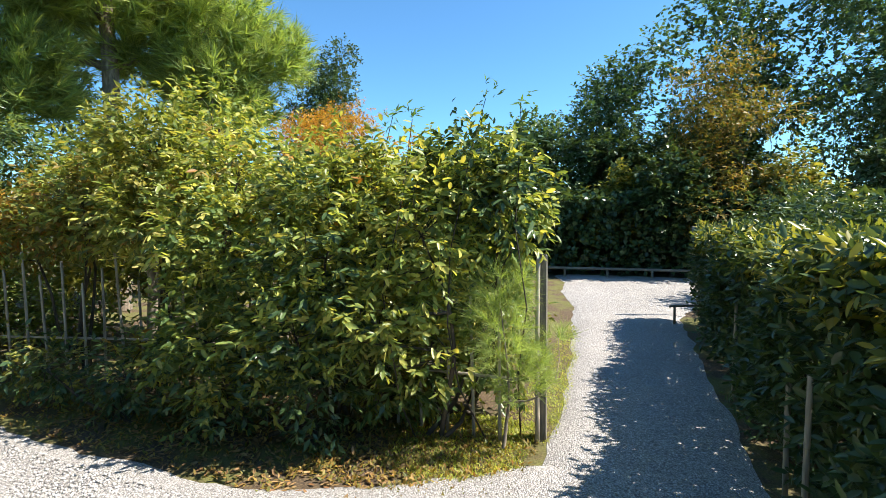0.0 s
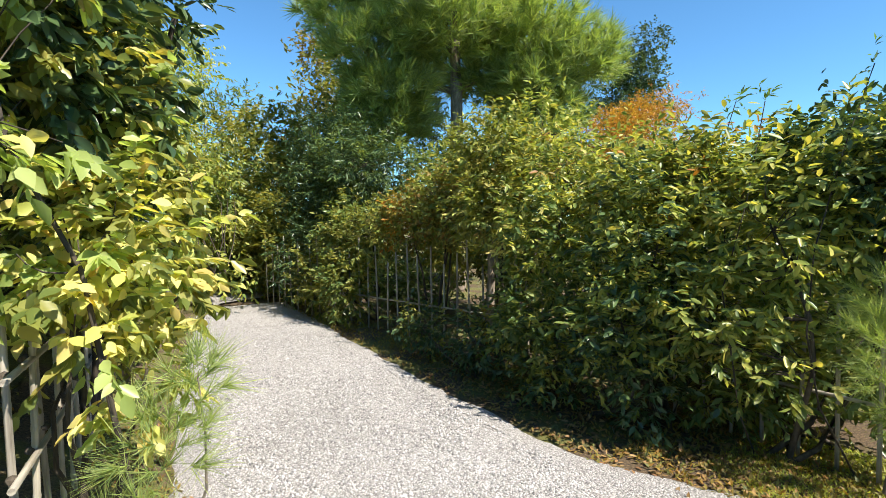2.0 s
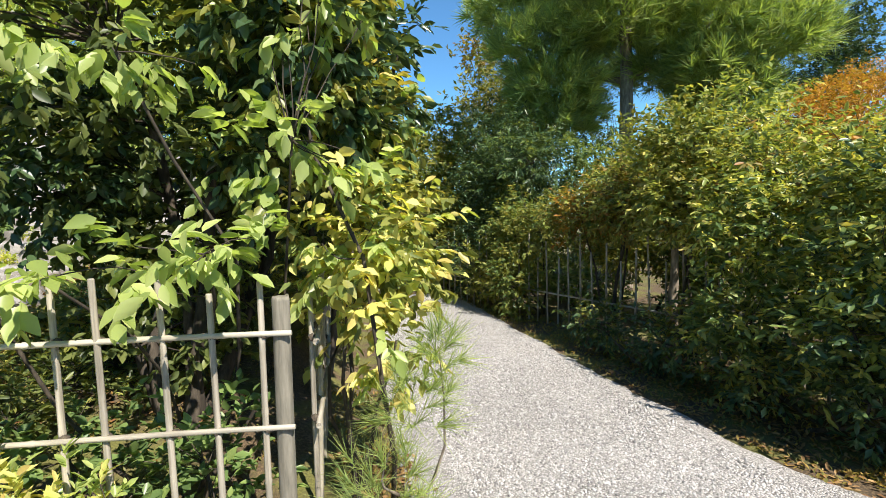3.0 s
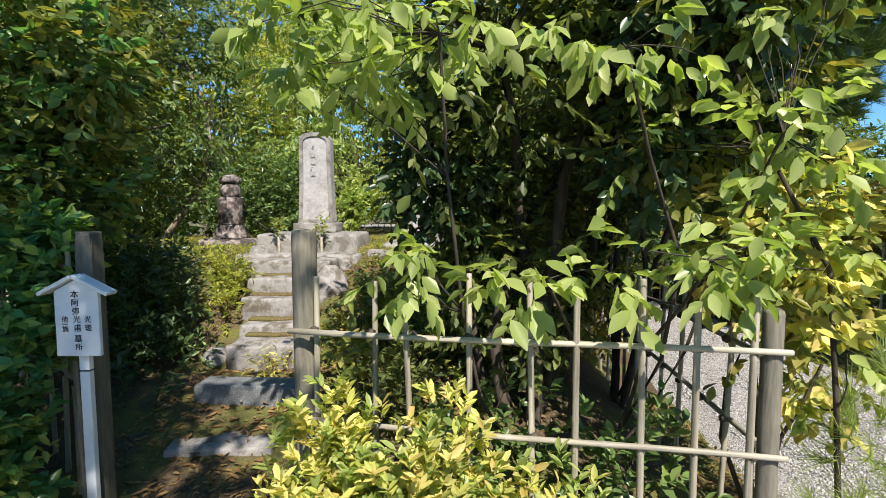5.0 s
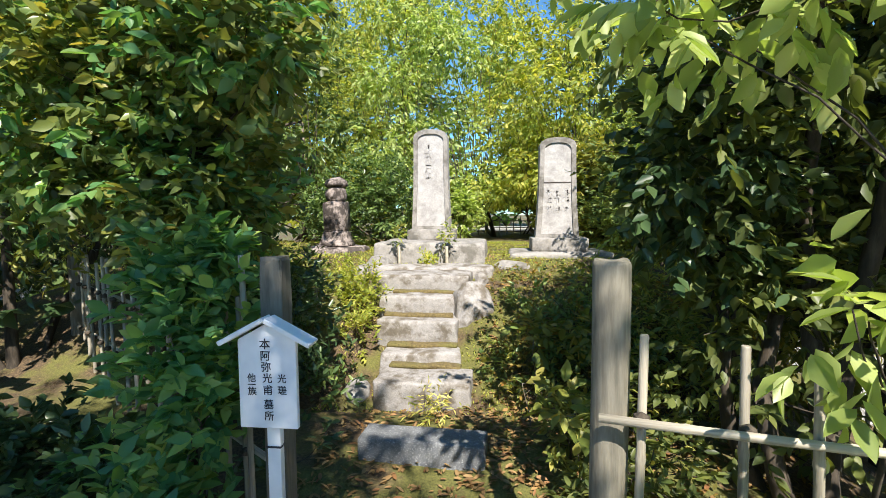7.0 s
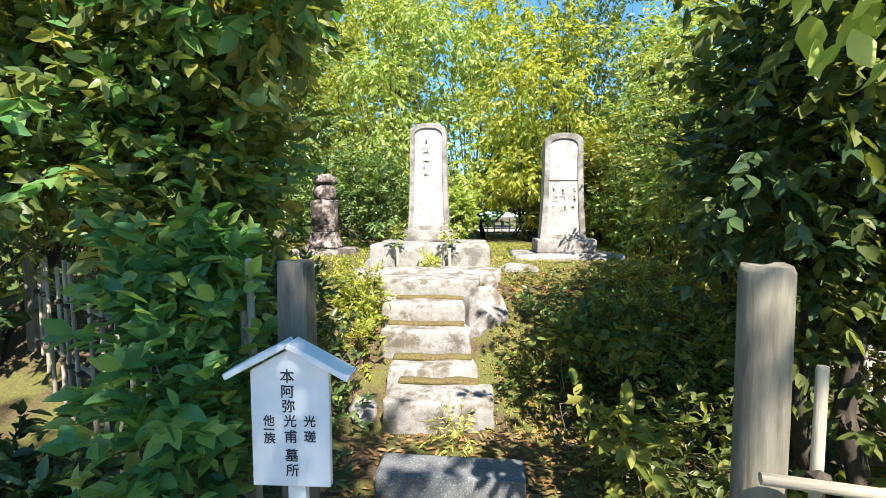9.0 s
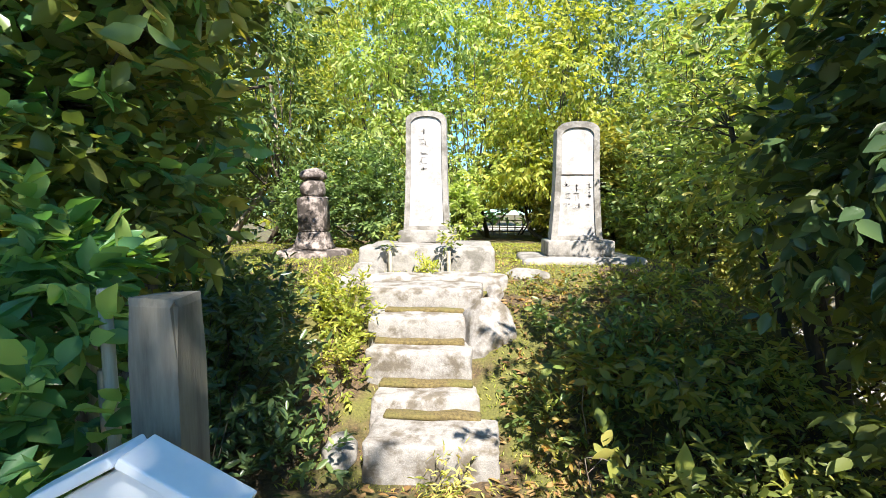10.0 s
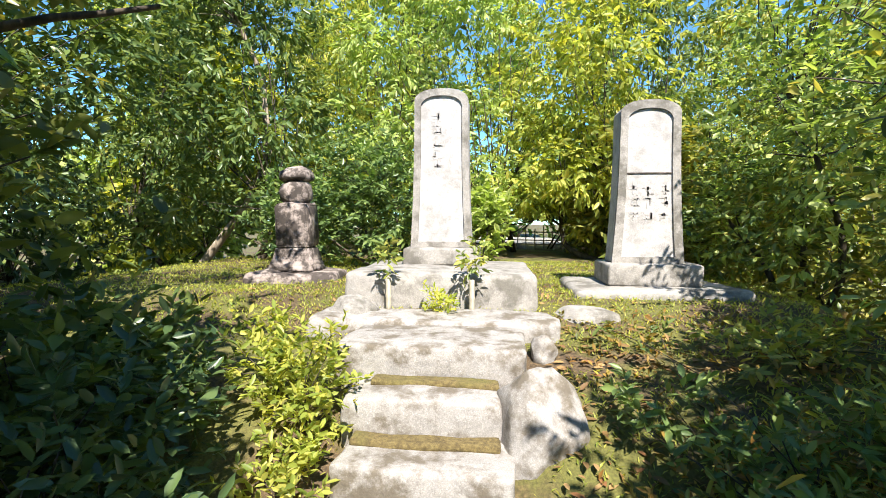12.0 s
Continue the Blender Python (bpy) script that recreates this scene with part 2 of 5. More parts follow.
def tube_arrays(paths, sides=5):
    """Tapered tubes along polylines: each path is a list of (point, radius)."""
    vs, fs, base = [], [], 0
    ang = np.arange(sides) * 2 * math.pi / sides
    for path in paths:
        p = np.array([q[0] for q in path], dtype=float)
        r = np.array([q[1] for q in path], dtype=float)
        d = unit(np.gradient(p, axis=0))
        ref = np.where(np.abs(d[:, 2:3]) > 0.9, np.array([[1.0, 0, 0]]), np.array([[0, 0, 1.0]]))
        a = unit(np.cross(d, ref))
        b = np.cross(d, a)
        ring = p[:, None] + r[:, None, None] * (np.cos(ang)[None, :, None] * a[:, None] + np.sin(ang)[None, :, None] * b[:, None])
        n = len(p)
        vs.append(ring.reshape(-1, 3))
        for i in range(n - 1):
            for j in range(sides):
                k = (j + 1) % sides
                fs.append((base + i * sides + j, base + i * sides + k, base + (i + 1) * sides + k, base + (i + 1) * sides + j))
        base += n * sides
    return np.concatenate(vs), np.array(fs)


def limb(rng, a, b, r0, r1, bend=0.12, n=5):
    a, b = np.array(a, float), np.array(b, float)
    L = np.linalg.norm(b - a)
    off = rng.normal(0, bend * L, 3)
    out = []
    for i in range(n):
        k = i / (n - 1)
        out.append((a + (b - a) * k + off * math.sin(math.pi * k) + rng.normal(0, 0.012 * L, 3) * (0 < i < n - 1), r0 + (r1 - r0) * k ** 0.8))
    return out


def twig_leaves(rng, lobes, twigs, per, twig_len, size, shell=0.4, droop=0.25, up=0.25, keep=None, flat=0.6):
    """Leaves in sprays on twigs that fill the shells of some ellipsoids (centre, radii)."""
    c = np.array([l[0] for l in lobes], float)
    r = np.array([l[1] for l in lobes], float)
    w = np.prod(r, axis=1) ** (2 / 3)
    k = rng.choice(len(lobes), twigs, p=w / w.sum())
    d = unit(rng.normal(0, 1, (twigs, 3)))
    rad = rng.random(twigs) ** shell
    rad *= 1 + 0.16 * rng.normal(0, 1, twigs)
    base = c[k] + d * r[k] * rad[:, None]
    out = unit(d * 0.8 + rng.normal(0, 0.45, (twigs, 3)) + np.array([0, 0, up]))
    if keep is not None:
        ok = keep(base)
        base, out = base[ok], out[ok]
    n = len(base)
    L = twig_len * (0.6 + 0.8 * rng.random(n))
    t = (np.arange(per) + 0.6 * rng.random((n, per))) / per
    at = base[:, None] + out[:, None] * (L[:, None] * t)[..., None]
    side = unit(rng.normal(0, 1, (n, per, 3)))
    side[..., 2] *= 0.5
    along = unit(out[:, None] * 0.6 + side * 0.9 + np.array([0, 0, -droop]))
    nor = unit(np.array([0, 0, 1.0]) * flat + rng.normal(0, 0.45, (n, per, 3)) + 0.3 * out[:, None])
    s = size * (0.65 + 0.6 * rng.random((n, per)))
    at, along, nor, s = at.reshape(-1, 3), along.reshape(-1, 3), nor.reshape(-1, 3), s.ravel()
    if keep is not None:
        ok = keep(at)
        at, along, nor, s = at[ok], along[ok], nor[ok], s[ok]
    return at, along, nor, s, base


def plant(name, seed, base, lobes, twigs, per, twig_len, size, shape, material, label, category, bark=None, trunks=1, trunk_r=0.02,
          branches=14, shell=0.4, droop=0.25, up=0.25, keep=None, group="", extra=(), flat=0.6, trunk_name="stem"):
    """A shrub or tree: stems from the ground, branches into the crown, leaves in sprays."""
    rng = np.random.default_rng(seed)
    thing = empty(name, base, label, category, group)
    o = np.array(base, float)
    at, along, nor, s, tw = twig_leaves(rng, lobes, twigs, per, twig_len, size, shell, droop, up, keep, flat)
    link_mesh("foliage", leaf_mesh("foliage", at - o, along, nor, s, shape), material, thing)
    for (share, tw_n, mat, sz, words) in extra:
        a2, b2, n2, s2, _ = twig_leaves(rng, [lobes[i] for i in share], tw_n, per, twig_len, sz, shell, droop, up, keep, flat)
        link_mesh("foliage", leaf_mesh("foliage", a2 - o, b2, n2, s2, shape), mat, thing, words)
    cs = np.array([l[0] for l in lobes], float)
    paths, ends = [], []
    for i in range(trunks):
        top = cs[i % len(cs)] if trunks > 1 else cs.mean(axis=0)
        foot = o + np.array([rng.normal(0, 0.06 * (trunks > 1)), rng.normal(0, 0.06 * (trunks > 1)), -0.03])
        p = limb(rng, foot, top, trunk_r, trunk_r * 0.45, 0.07, 6)
        ends.append(p)
        v, f = tube_arrays([[(q - o, r) for q, r in p]], 7)
        link_mesh(trunk_name, mesh_np(trunk_name, v, f, True), bark or DARK_WOOD, thing)
    if branches and len(tw):
        for i in rng.choice(len(tw), min(branches, len(tw)), replace=False):
            q, r = min((n for p in ends for n in p[2:]), key=lambda n: np.linalg.norm(n[0] - tw[i]) + 0.8 * max(0.0, n[0][2] - tw[i][2]))
            paths.append([(a - o, rr) for a, rr in limb(rng, q, tw[i], min(r * 0.5, 0.012), 0.002, 0.07, 5)])
        v, f = tube_arrays(paths, 4)
        tagged(link_mesh("branchwork", mesh_np("branchwork", v, f, True), bark or DARK_WOOD, thing), kind="stuff")
    return thing


def lobes_along(rng, a, b, n, radius, height, spread=0.3):
    """Ellipsoids strewn along a line from a to b between the ground and a height."""
    out = []
    for i in range(n):
        k = (i + rng.random()) / n
        x, y = a[0] + (b[0] - a[0]) * k + rng.normal(0, spread), a[1] + (b[1] - a[1]) * k + rng.normal(0, spread)
        rr = radius * (0.7 + 0.6 * rng.random())
        z = rr * 0.8 + rng.random() * max(0.05, height - 1.7 * rr)
        out.append(((x, y, z), (rr, rr, rr * 0.9)))
    return out


def tube_bm(length, r0, r1, sides=10, knots=(), wobble=0.0, seed=0):
    """An upright round pole with nodes and a slight lean."""
    rng = random.Random(seed)
    bm = bmesh.new()
    zs = [0.0, length * 0.25, length * 0.5, length * 0.75, length - 0.004, length]
    rr = {z: r0 + (r1 - r0) * z / length for z in zs}
    rr[length] *= 0.86
    for k in knots:
        for dz, g in ((-0.012, 1.0), (0.0, 1.16), (0.012, 1.0)):
            z = k + dz
            if 0.02 < z < length - 0.02:
                rr[z] = (r0 + (r1 - r0) * z / length) * g
    ph1, ph2 = rng.random() * 6, rng.random() * 6
    rings = []
    for z in sorted(rr):
        cx, cy = wobble * math.sin(z * 3 + ph1), wobble * math.sin(z * 2.3 + ph2)
        rings.append([bm.verts.new((cx + rr[z] * math.cos(2 * math.pi * j / sides), cy + rr[z] * math.sin(2 * math.pi * j / sides), z)) for j in range(sides)])
    for a, b in zip(rings, rings[1:]):
        for j in range(sides):
            bm.faces.new((a[j], a[(j + 1) % sides], b[(j + 1) % sides], b[j])).smooth = True
    bm.faces.new(rings[-1])
    bm.faces.new(list(reversed(rings[0])))
    return bm


def block(w, d, h, bevel=0.01, rough=0.0, seed=0, taper=0.0, cuts=3):
    """A stone block on z = 0, its edges worn and its faces uneven."""
    bm = bmesh.new()
    bmesh.ops.create_cube(bm, size=1)
    for v in bm.verts:
        k = 1 - taper * (v.co.z + 0.5)
        v.co = Vector((v.co.x * w * k, v.co.y * d * k, (v.co.z + 0.5) * h))
    if bevel:
        bmesh.ops.bevel(bm, geom=bm.edges[:], offset=bevel, segments=2, affect="EDGES", profile=0.5)
    if rough:
        bmesh.ops.subdivide_edges(bm, edges=[e for e in bm.edges if e.calc_length() > 0.08], cuts=cuts, use_grid_fill=True)
        for v in bm.verts:
            p = v.co * 6 + Vector((seed * 7.3, seed * 3.1, 0))
            v.co += rough * noise.noise_vector(p) + rough * 0.5 * noise.noise_vector(p * 3)
        for f in bm.faces:
            f.smooth = True
    return bm


# ---------------------------------------------------------------- the ground
def height(x, y):
    """The lie of the land: level paths, and the grave plot that climbs from its gate."""
    climb = 0.34 * ease(2.5, 3.95, y) + 0.03 * ease(3.9, 4.1, y) + 0.57 * ease(4.3, 5.65, y) + 0.17 * ease(5.6, 6.6, y)
    side = ease(1.7, 0.6, x) * ease(-8.0, -4.5, x) * ease(40.0, 30.0, y)
    bed = 0.09 * ease(-1.92, -1.76, x) * ease(-1.0, -1.16, x) * ease(4.25, 4.45, y) * ease(5.75, 5.5, y)
    return climb * side - bed


def span(a, b, step, far):
    """Grid lines: fine between a and b, growing coarser to the horizon."""
    inner = list(np.arange(a, b + 1e-6, step))
    out, s = inner[:], step
    lo, hi = a, b
    while hi < far:
        s *= 1.5
        hi += s
        lo -= s
        out = [lo] + out + [hi]
    return np.array(out)


def sheet(name, xs, ys, fn, material, label, category):
    X, Y = np.meshgrid(xs, ys, indexing="ij")
    Z = fn(X, Y)
    nx, ny = X.shape
    i = np.arange(nx * ny).reshape(nx, ny)
    f = np.stack([i[:-1, :-1], i[1:, :-1], i[1:, 1:], i[:-1, 1:]], -1).reshape(-1, 4)
    ob = link_mesh(name, mesh_np(name, np.stack([X, Y, Z], -1).reshape(-1, 3), f, True), material)
    return tagged(ob, label, category, kind="structure")


def ground_z(x, y):
    rough = 0.012 * np.sin(x * 5.1 + y * 2.0) * np.sin(y * 4.3 - x) + 0.008 * np.sin(x * 13 + 2) * np.sin(y * 11)
    return height(x, y) - 0.02 + rough * ease(0.02, 0.2, height(x, y)) 


sheet("ground", span(-10, 14, 0.16, 900), span(-4, 22, 0.16, 900), ground_z, EARTH, "brown mossy earth with fallen leaves", "ground")


def path_strip(name, line, label, lift=0.0):
    """A gravel path: (x, y, half width) along its middle, slightly crowned, with a ragged rim."""
    rng = random.Random(5)
    pts = [Vector((p[0], p[1], 0)) for p in line]
    dense, half = [], []
    for i in range(len(pts) - 1):
        n = max(2, int((pts[i + 1] - pts[i]).length / 0.12))
        for k in range(n):
            q = k / n
            q2 = q * q * (3 - 2 * q)
            dense.append(pts[i].lerp(pts[i + 1], q))
            half.append(line[i][2] + (line[i + 1][2] - line[i][2]) * q2)
    dense.append(pts[-1])
    half.append(line[-1][2])
    m = 15
    vs, fs = [], []
    for i, p in enumerate(dense):
        d = (dense[min(i + 1, len(dense) - 1)] - dense[max(i - 1, 0)]).normalized()
        side = Vector((-d.y, d.x, 0))
        jl, jr = (noise.noise(p * 2.5) * 0.06 + noise.noise(p * 9) * 0.03), (noise.noise(p * 2.5 + Vector((9, 0, 0))) * 0.06 + noise.noise(p * 9 + Vector((9, 0, 0))) * 0.03)
        for j in range(m):
            k = 2 * j / (m - 1) - 1
            w = half[i] + (jl if k > 0 else jr) * abs(k)
            q = p + side * (k * w)
            vs.append((q.x, q.y, lift + 0.012 - 0.036 * max(0.0, abs(k) - 0.8) / 0.2 + 0.006 * noise.noise(q * 3)))
    for i in range(len(dense) - 1):
        for j in range(m - 1):
            a = i * m + j
            fs.append((a, a + 1, a + m + 1, a + m))
    ob = link_mesh(name, mesh_np(name, np.array(vs), np.array(fs), True), GRAVEL)
    return tagged(ob, label, "path", kind="structure")


path_strip("gravel_path", [(-9, -0.6, 2.7), (0.5, -0.5, 2.6), (2.5, 1.2, 2.0), (2.7, 2.6, 1.1), (2.78, 4.6, 1.0), (2.95, 6.5, 0.88), (3.3, 9.2, 0.66)], "pale grey raked gravel path between the hedges")
path_strip("gravel_path", [(1.5, 0.1, 1.2), (4.3, 0.45, 0.58), (6.5, 0.5, 0.6), (9.0, 0.68, 0.72), (12.5, 0.6, 1.4), (14.5, 0.6, 1.9)], "pale grey gravel path beside the clipped hedge", 0.006)
path_strip("gravel_path", [(3.15, 3.0, 0.5), (3.28, 2.45, 0.52), (3.58, 1.65, 0.53), (3.95, 1.05, 0.54), (4.4, 0.6, 0.5), (5.0, 0.5, 0.45)], "pale grey gravel round the mossy corner bed", 0.003)
path_strip("gravel_path", [(3.45, 9.75, 0.6), (3.0, 11.8, 1.0), (0.0, 14.8, 1.3)], "pale grey gravel path beyond the mossy strip", 0.004)
path_strip("gravel_path", [(-9.5, 2.5, 1.4), (-10.5, 8, 1.6), (-9, 16, 1.6)], "pale grey gravel path behind the grave plot")


def far_gravel():
    bm = bmesh.new()
    bmesh.ops.create_grid(bm, x_segments=24, y_segments=10, size=1)
    for v in bm.verts:
        x, y = -3.0 + v.co.x * 6.0, 17.0 + v.co.y * 2.5 + 0.2 * math.sin(v.co.x * 9)
        v.co = Vector((x, y, float(height(x, y)) + 0.012))
    tagged(part("gravel_path", bm, GRAVEL, smooth=True), "pale gravel path behind the low fence", "path", kind="structure")


far_gravel()


# ---------------------------------------------------------------- gravestones
def arch_outline(w0, w1, h, rise, n=9):
    """A slab's outline on z = 0: flared foot, straight waist, bowed top."""
    pts = []
    for k in range(8):
        q = k / 7
        flare = (1 - q) ** 2.2
        pts.append((w1 / 2 + (w0 - w1) / 2 * flare, (h - rise) * q))
    right = pts[:]
    top = []
    for k in range(1, n):
        a = math.pi / 2 * k / n
        top.append((w1 / 2 * math.cos(a) ** 0.8, h - rise + rise * math.sin(a)))
    side = right + top + [(0, h)]
    return side + [(-x, z) for x, z in reversed(side[:-1])]


def extrude_outline(outline, depth, bevel=0.012):
    bm = bmesh.new()
    vs = [bm.verts.new((x, 0, z)) for x, z in outline]
    f = bm.faces.new(vs)
    got = bmesh.ops.extrude_face_region(bm, geom=[f])
    for v in got["geom"]:
        if isinstance(v, bmesh.types.BMVert):
            v.co.y += depth
    bmesh.ops.recalc_face_normals(bm, faces=bm.faces)
    bmesh.ops.bevel(bm, geom=[e for e in bm.edges if e.calc_face_angle(0) > 0.9], offset=bevel, segments=2, affect="EDGES")
    return bm


def stele(at, w0, w1, h, rise, depth, rim, label, line_at=None, marks=()):
    """A gravestone: body, raised rim round a sunk panel, worn writing as bars."""
    thing = empty("gravestone", at, label, "gravestone", "gravestones on the platform")
    outer = arch_outline(w0, w1, h, rise)
    body = part("body", extrude_outline(outer, depth), PALE_STONE, thing)
    body.location = (0, 0.016, 0)
    bm = bmesh.new()
    k = 1 - 2 * rim / w1
    foot = rim * 0.9
    inner = [(x * k, foot + (z / h) * (h - foot - rim * 1.1)) for x, z in outer]
    a = [bm.verts.new((x, 0, z)) for x, z in outer]
    b = [bm.verts.new((x, 0, z)) for x, z in inner]
    c = [bm.verts.new((x * 0.985, 0.028, z)) for x, z in inner]
    d = [bm.verts.new((x, 0.02, z)) for x, z in outer]
    n = len(outer)
    for i in range(n):
        j = (i + 1) % n
        bm.faces.new((a[i], a[j], b[j], b[i]))
        bm.faces.new((b[i], b[j], c[j], c[i]))
        bm.faces.new((d[i], d[j], a[j], a[i]))
    bmesh.ops.recalc_face_normals(bm, faces=bm.faces)
    rim_ob = part("rim", bm, STONE, thing, "greyer raised stone rim")
    rim_ob.location = (0, 0, 0)
    if line_at is not None:
        bm = block(w1 * 0.76, 0.006, 0.008, 0.001)
        bar = part("groove", bm, OLD_STONE, body, "dark cut line across the panel")
        bar.location = (0, -0.004, line_at)
    for x, z, w, hh in marks:
        bm = block(w, 0.0022, hh, 0.0)
        m = part("inscription", bm, WORN_INK, body)
        m.location = (x, -0.0012, z)
    return thing


WORN_INK = stone_material("worn_inscription", (0.36, 0.348, 0.343), (0.48, 0.465, 0.46), (0.42, 0.408, 0.4), 3.0, 0.95, 0.46)


def stamp_marks(seed, cols, z0, z1, w):
    """Worn characters down each column: a few upright and level strokes for each."""
    rng = random.Random(seed)
    out = []
    for x in cols:
        z = z1
        while z > z0:
            for _ in range(3):
                out.append((x + rng.uniform(-w / 4, w / 4), z - rng.uniform(0.0, 0.06), rng.uniform(0.4, 0.95) * w, rng.uniform(0.007, 0.012)))
            for _ in range(3):
                out.append((x + rng.uniform(-w / 2.6, w / 2.6), z - rng.uniform(0.035, 0.07), rng.uniform(0.007, 0.013), rng.uniform(0.03, 0.065)))
            z -= 0.085
    return out


stele((-1.61, 6.97, 1.385), 0.445, 0.385, 1.13, 0.085, 0.2, 0.045, "tall pale granite gravestone with an arched top", None, stamp_marks(3, (-0.03,), 0.58, 0.95, 0.07))
stele((-0.205, 6.86, 1.29), 0.47, 0.385, 1.085, 0.085, 0.2, 0.05, "pale granite gravestone with a dark cut line", 0.6, stamp_marks(4, (-0.09, 0.0, 0.1), 0.3, 0.52, 0.06))


def stone(name, at, w, d, h, mat, label, category, bevel=0.02, rough=0.01, seed=1, turn=0.0, taper=0.0, group=""):
    ob = part(name, block(w, d, h, bevel, rough, seed, taper), mat)
    ob.location = at
    ob.rotation_euler = (0, 0, radians(turn))
    return tagged(ob, label, category, group)


stone("granite_block", (-1.6, 7.05, 1.262), 0.54, 0.42, 0.123, STONE, "grey granite block under the tall gravestone", "stone block", 0.015, 0.006, 2)
stone("stone_platform", (-1.55, 6.78, 0.98), 1.17, 0.98, 0.285, STONE, "broad weathered granite slab under a gravestone", "stone slab", 0.03, 0.014, 3, 0, 0.03)
stone("granite_block", (-0.185, 6.98, 1.145), 0.6, 0.46, 0.147, STONE, "grey granite block under the second gravestone", "stone block", 0.015, 0.008, 4)
stone("stone_platform", (-0.19, 6.95, 0.98), 1.06, 0.78, 0.168, STONE, "low rough granite slab with moss", "stone slab", 0.035, 0.018, 5)
stone("paving_stone", (-1.55, 6.08, 0.93), 1.3, 0.36, 0.135, STEP_STONE, "flat worn stone before the platform", "paving stone", 0.03, 0.02, 12)


def stone_pagoda(at):
    """A small tiered tomb: base, square block, round body, cap."""
    thing = empty("stone_pagoda", at, "small stained stone pagoda with a mossy cap", "stone pagoda")
    for name, prof, n, z, turn in (
        ("plinth", ((0.285, 0.0), (0.275, 0.06), (0.235, 0.10), (0.215, 0.17), (0.20, 0.2)), 4, 0.0, 45),
        ("lower_block", ((0.20, 0.0), (0.212, 0.02), (0.205, 0.34), (0.19, 0.362)), 4, 0.2, 45),
        ("round_body", ((0.11, 0.0), (0.14, 0.03), (0.15, 0.09), (0.135, 0.15), (0.1, 0.175)), 14, 0.562, 0),
        ("cap", ((0.11, 0.0), (0.16, 0.02), (0.165, 0.045), (0.14, 0.085), (0.085, 0.115), (0.05, 0.125)), 10, 0.737, 10)):
        bm = bmesh.new()
        rings = []
        for r, h in prof:
            rings.append([bm.verts.new((r * math.cos(2 * math.pi * j / n), r * math.sin(2 * math.pi * j / n), h)) for j in range(n)])
        for a, b in zip(rings, rings[1:]):
            for j in range(n):
                bm.faces.new((a[j], a[(j + 1) % n], b[(j + 1) % n], b[j]))
        bm.faces.new(rings[-1])
        bm.faces.new(list(reversed(rings[0])))
        if n == 4:
            bmesh.ops.bevel(bm, geom=bm.edges[:], offset=0.012, segments=2, affect="EDGES")
        bmesh.ops.subdivide_edges(bm, edges=bm.edges[:], cuts=1, use_grid_fill=True)
        for v in bm.verts:
            v.co += 0.02 * noise.noise_vector(v.co * 9 + Vector((z * 9, 0, 0)))
        ob = part(name, bm, OLD_STONE, thing, smooth=True)
        ob.location = (0, 0, z)
        ob.rotation_euler = (0, 0, radians(turn))
    return thing


stone_pagoda((-2.85, 7.36, 1.16)).scale = (0.9, 0.9, 1.0)
stone("stone_platform", (-2.85, 7.36, 1.02), 0.72, 0.6, 0.15, OLD_STONE, "rough dark stone under the small pagoda", "stone slab", 0.04, 0.03, 9, 8)

# ---------------------------------------------------------------- stone steps
for k, (y, z, h, x0, x1) in enumerate(((5.47, 1.045, 0.22, -1.90, -1.08), (5.24, 0.905, 0.25, -1.80, -1.20), (5.0, 0.755, 0.25, -1.76, -1.15),
                                      (4.76, 0.585, 0.25, -1.68, -1.12), (4.42, 0.505, 0.28, -1.65, -1.02), (3.79, 0.42, 0.2, -1.56, -0.91), (3.36, 0.24, 0.1, -1.5, -0.92))):
    d = (0.66, 0.36, 0.36, 0.34, 0.3, 0.19, 0.3)[k]
    stone("stone_step", ((x0 + x1) / 2, y + d / 2, z - h), x1 - x0, d, h, GRANITE if k == 5 else STEP_STONE,
          "worn pale stone step edged with moss" if k < 5 else ("grey speckled granite kerb before the steps" if k == 5 else "flat brown stone set in the gateway earth"), "step", 0.018 if k < 5 else 0.01, 0.017 if k != 5 else 0.005, 20 + k, (-2, 1.5, -1, 2, -1.5, -3, 1)[k], 0, "stone steps up to the graves")


def moss_strip(x0, x1, y, z, seed):
    bm = block(x1 - x0, 0.085, 0.03, 0.012, 0.012, seed)
    ob = part("moss_strip", bm, MOSS)
    ob.location = ((x0 + x1) / 2, y, z - 0.012)
    tagged(ob, "strip of yellow green moss on a step", "moss", "moss on the steps")


for k, (x0, x1, y, z) in enumerate(((-1.72, -1.2, 5.42, 0.91), (-1.74, -1.2, 5.205, 0.76), (-1.66, -1.14, 4.965, 0.59), (-1.6, -1.1, 4.72, 0.51))):
    moss_strip(x0, x1, y, z, 50 + k)


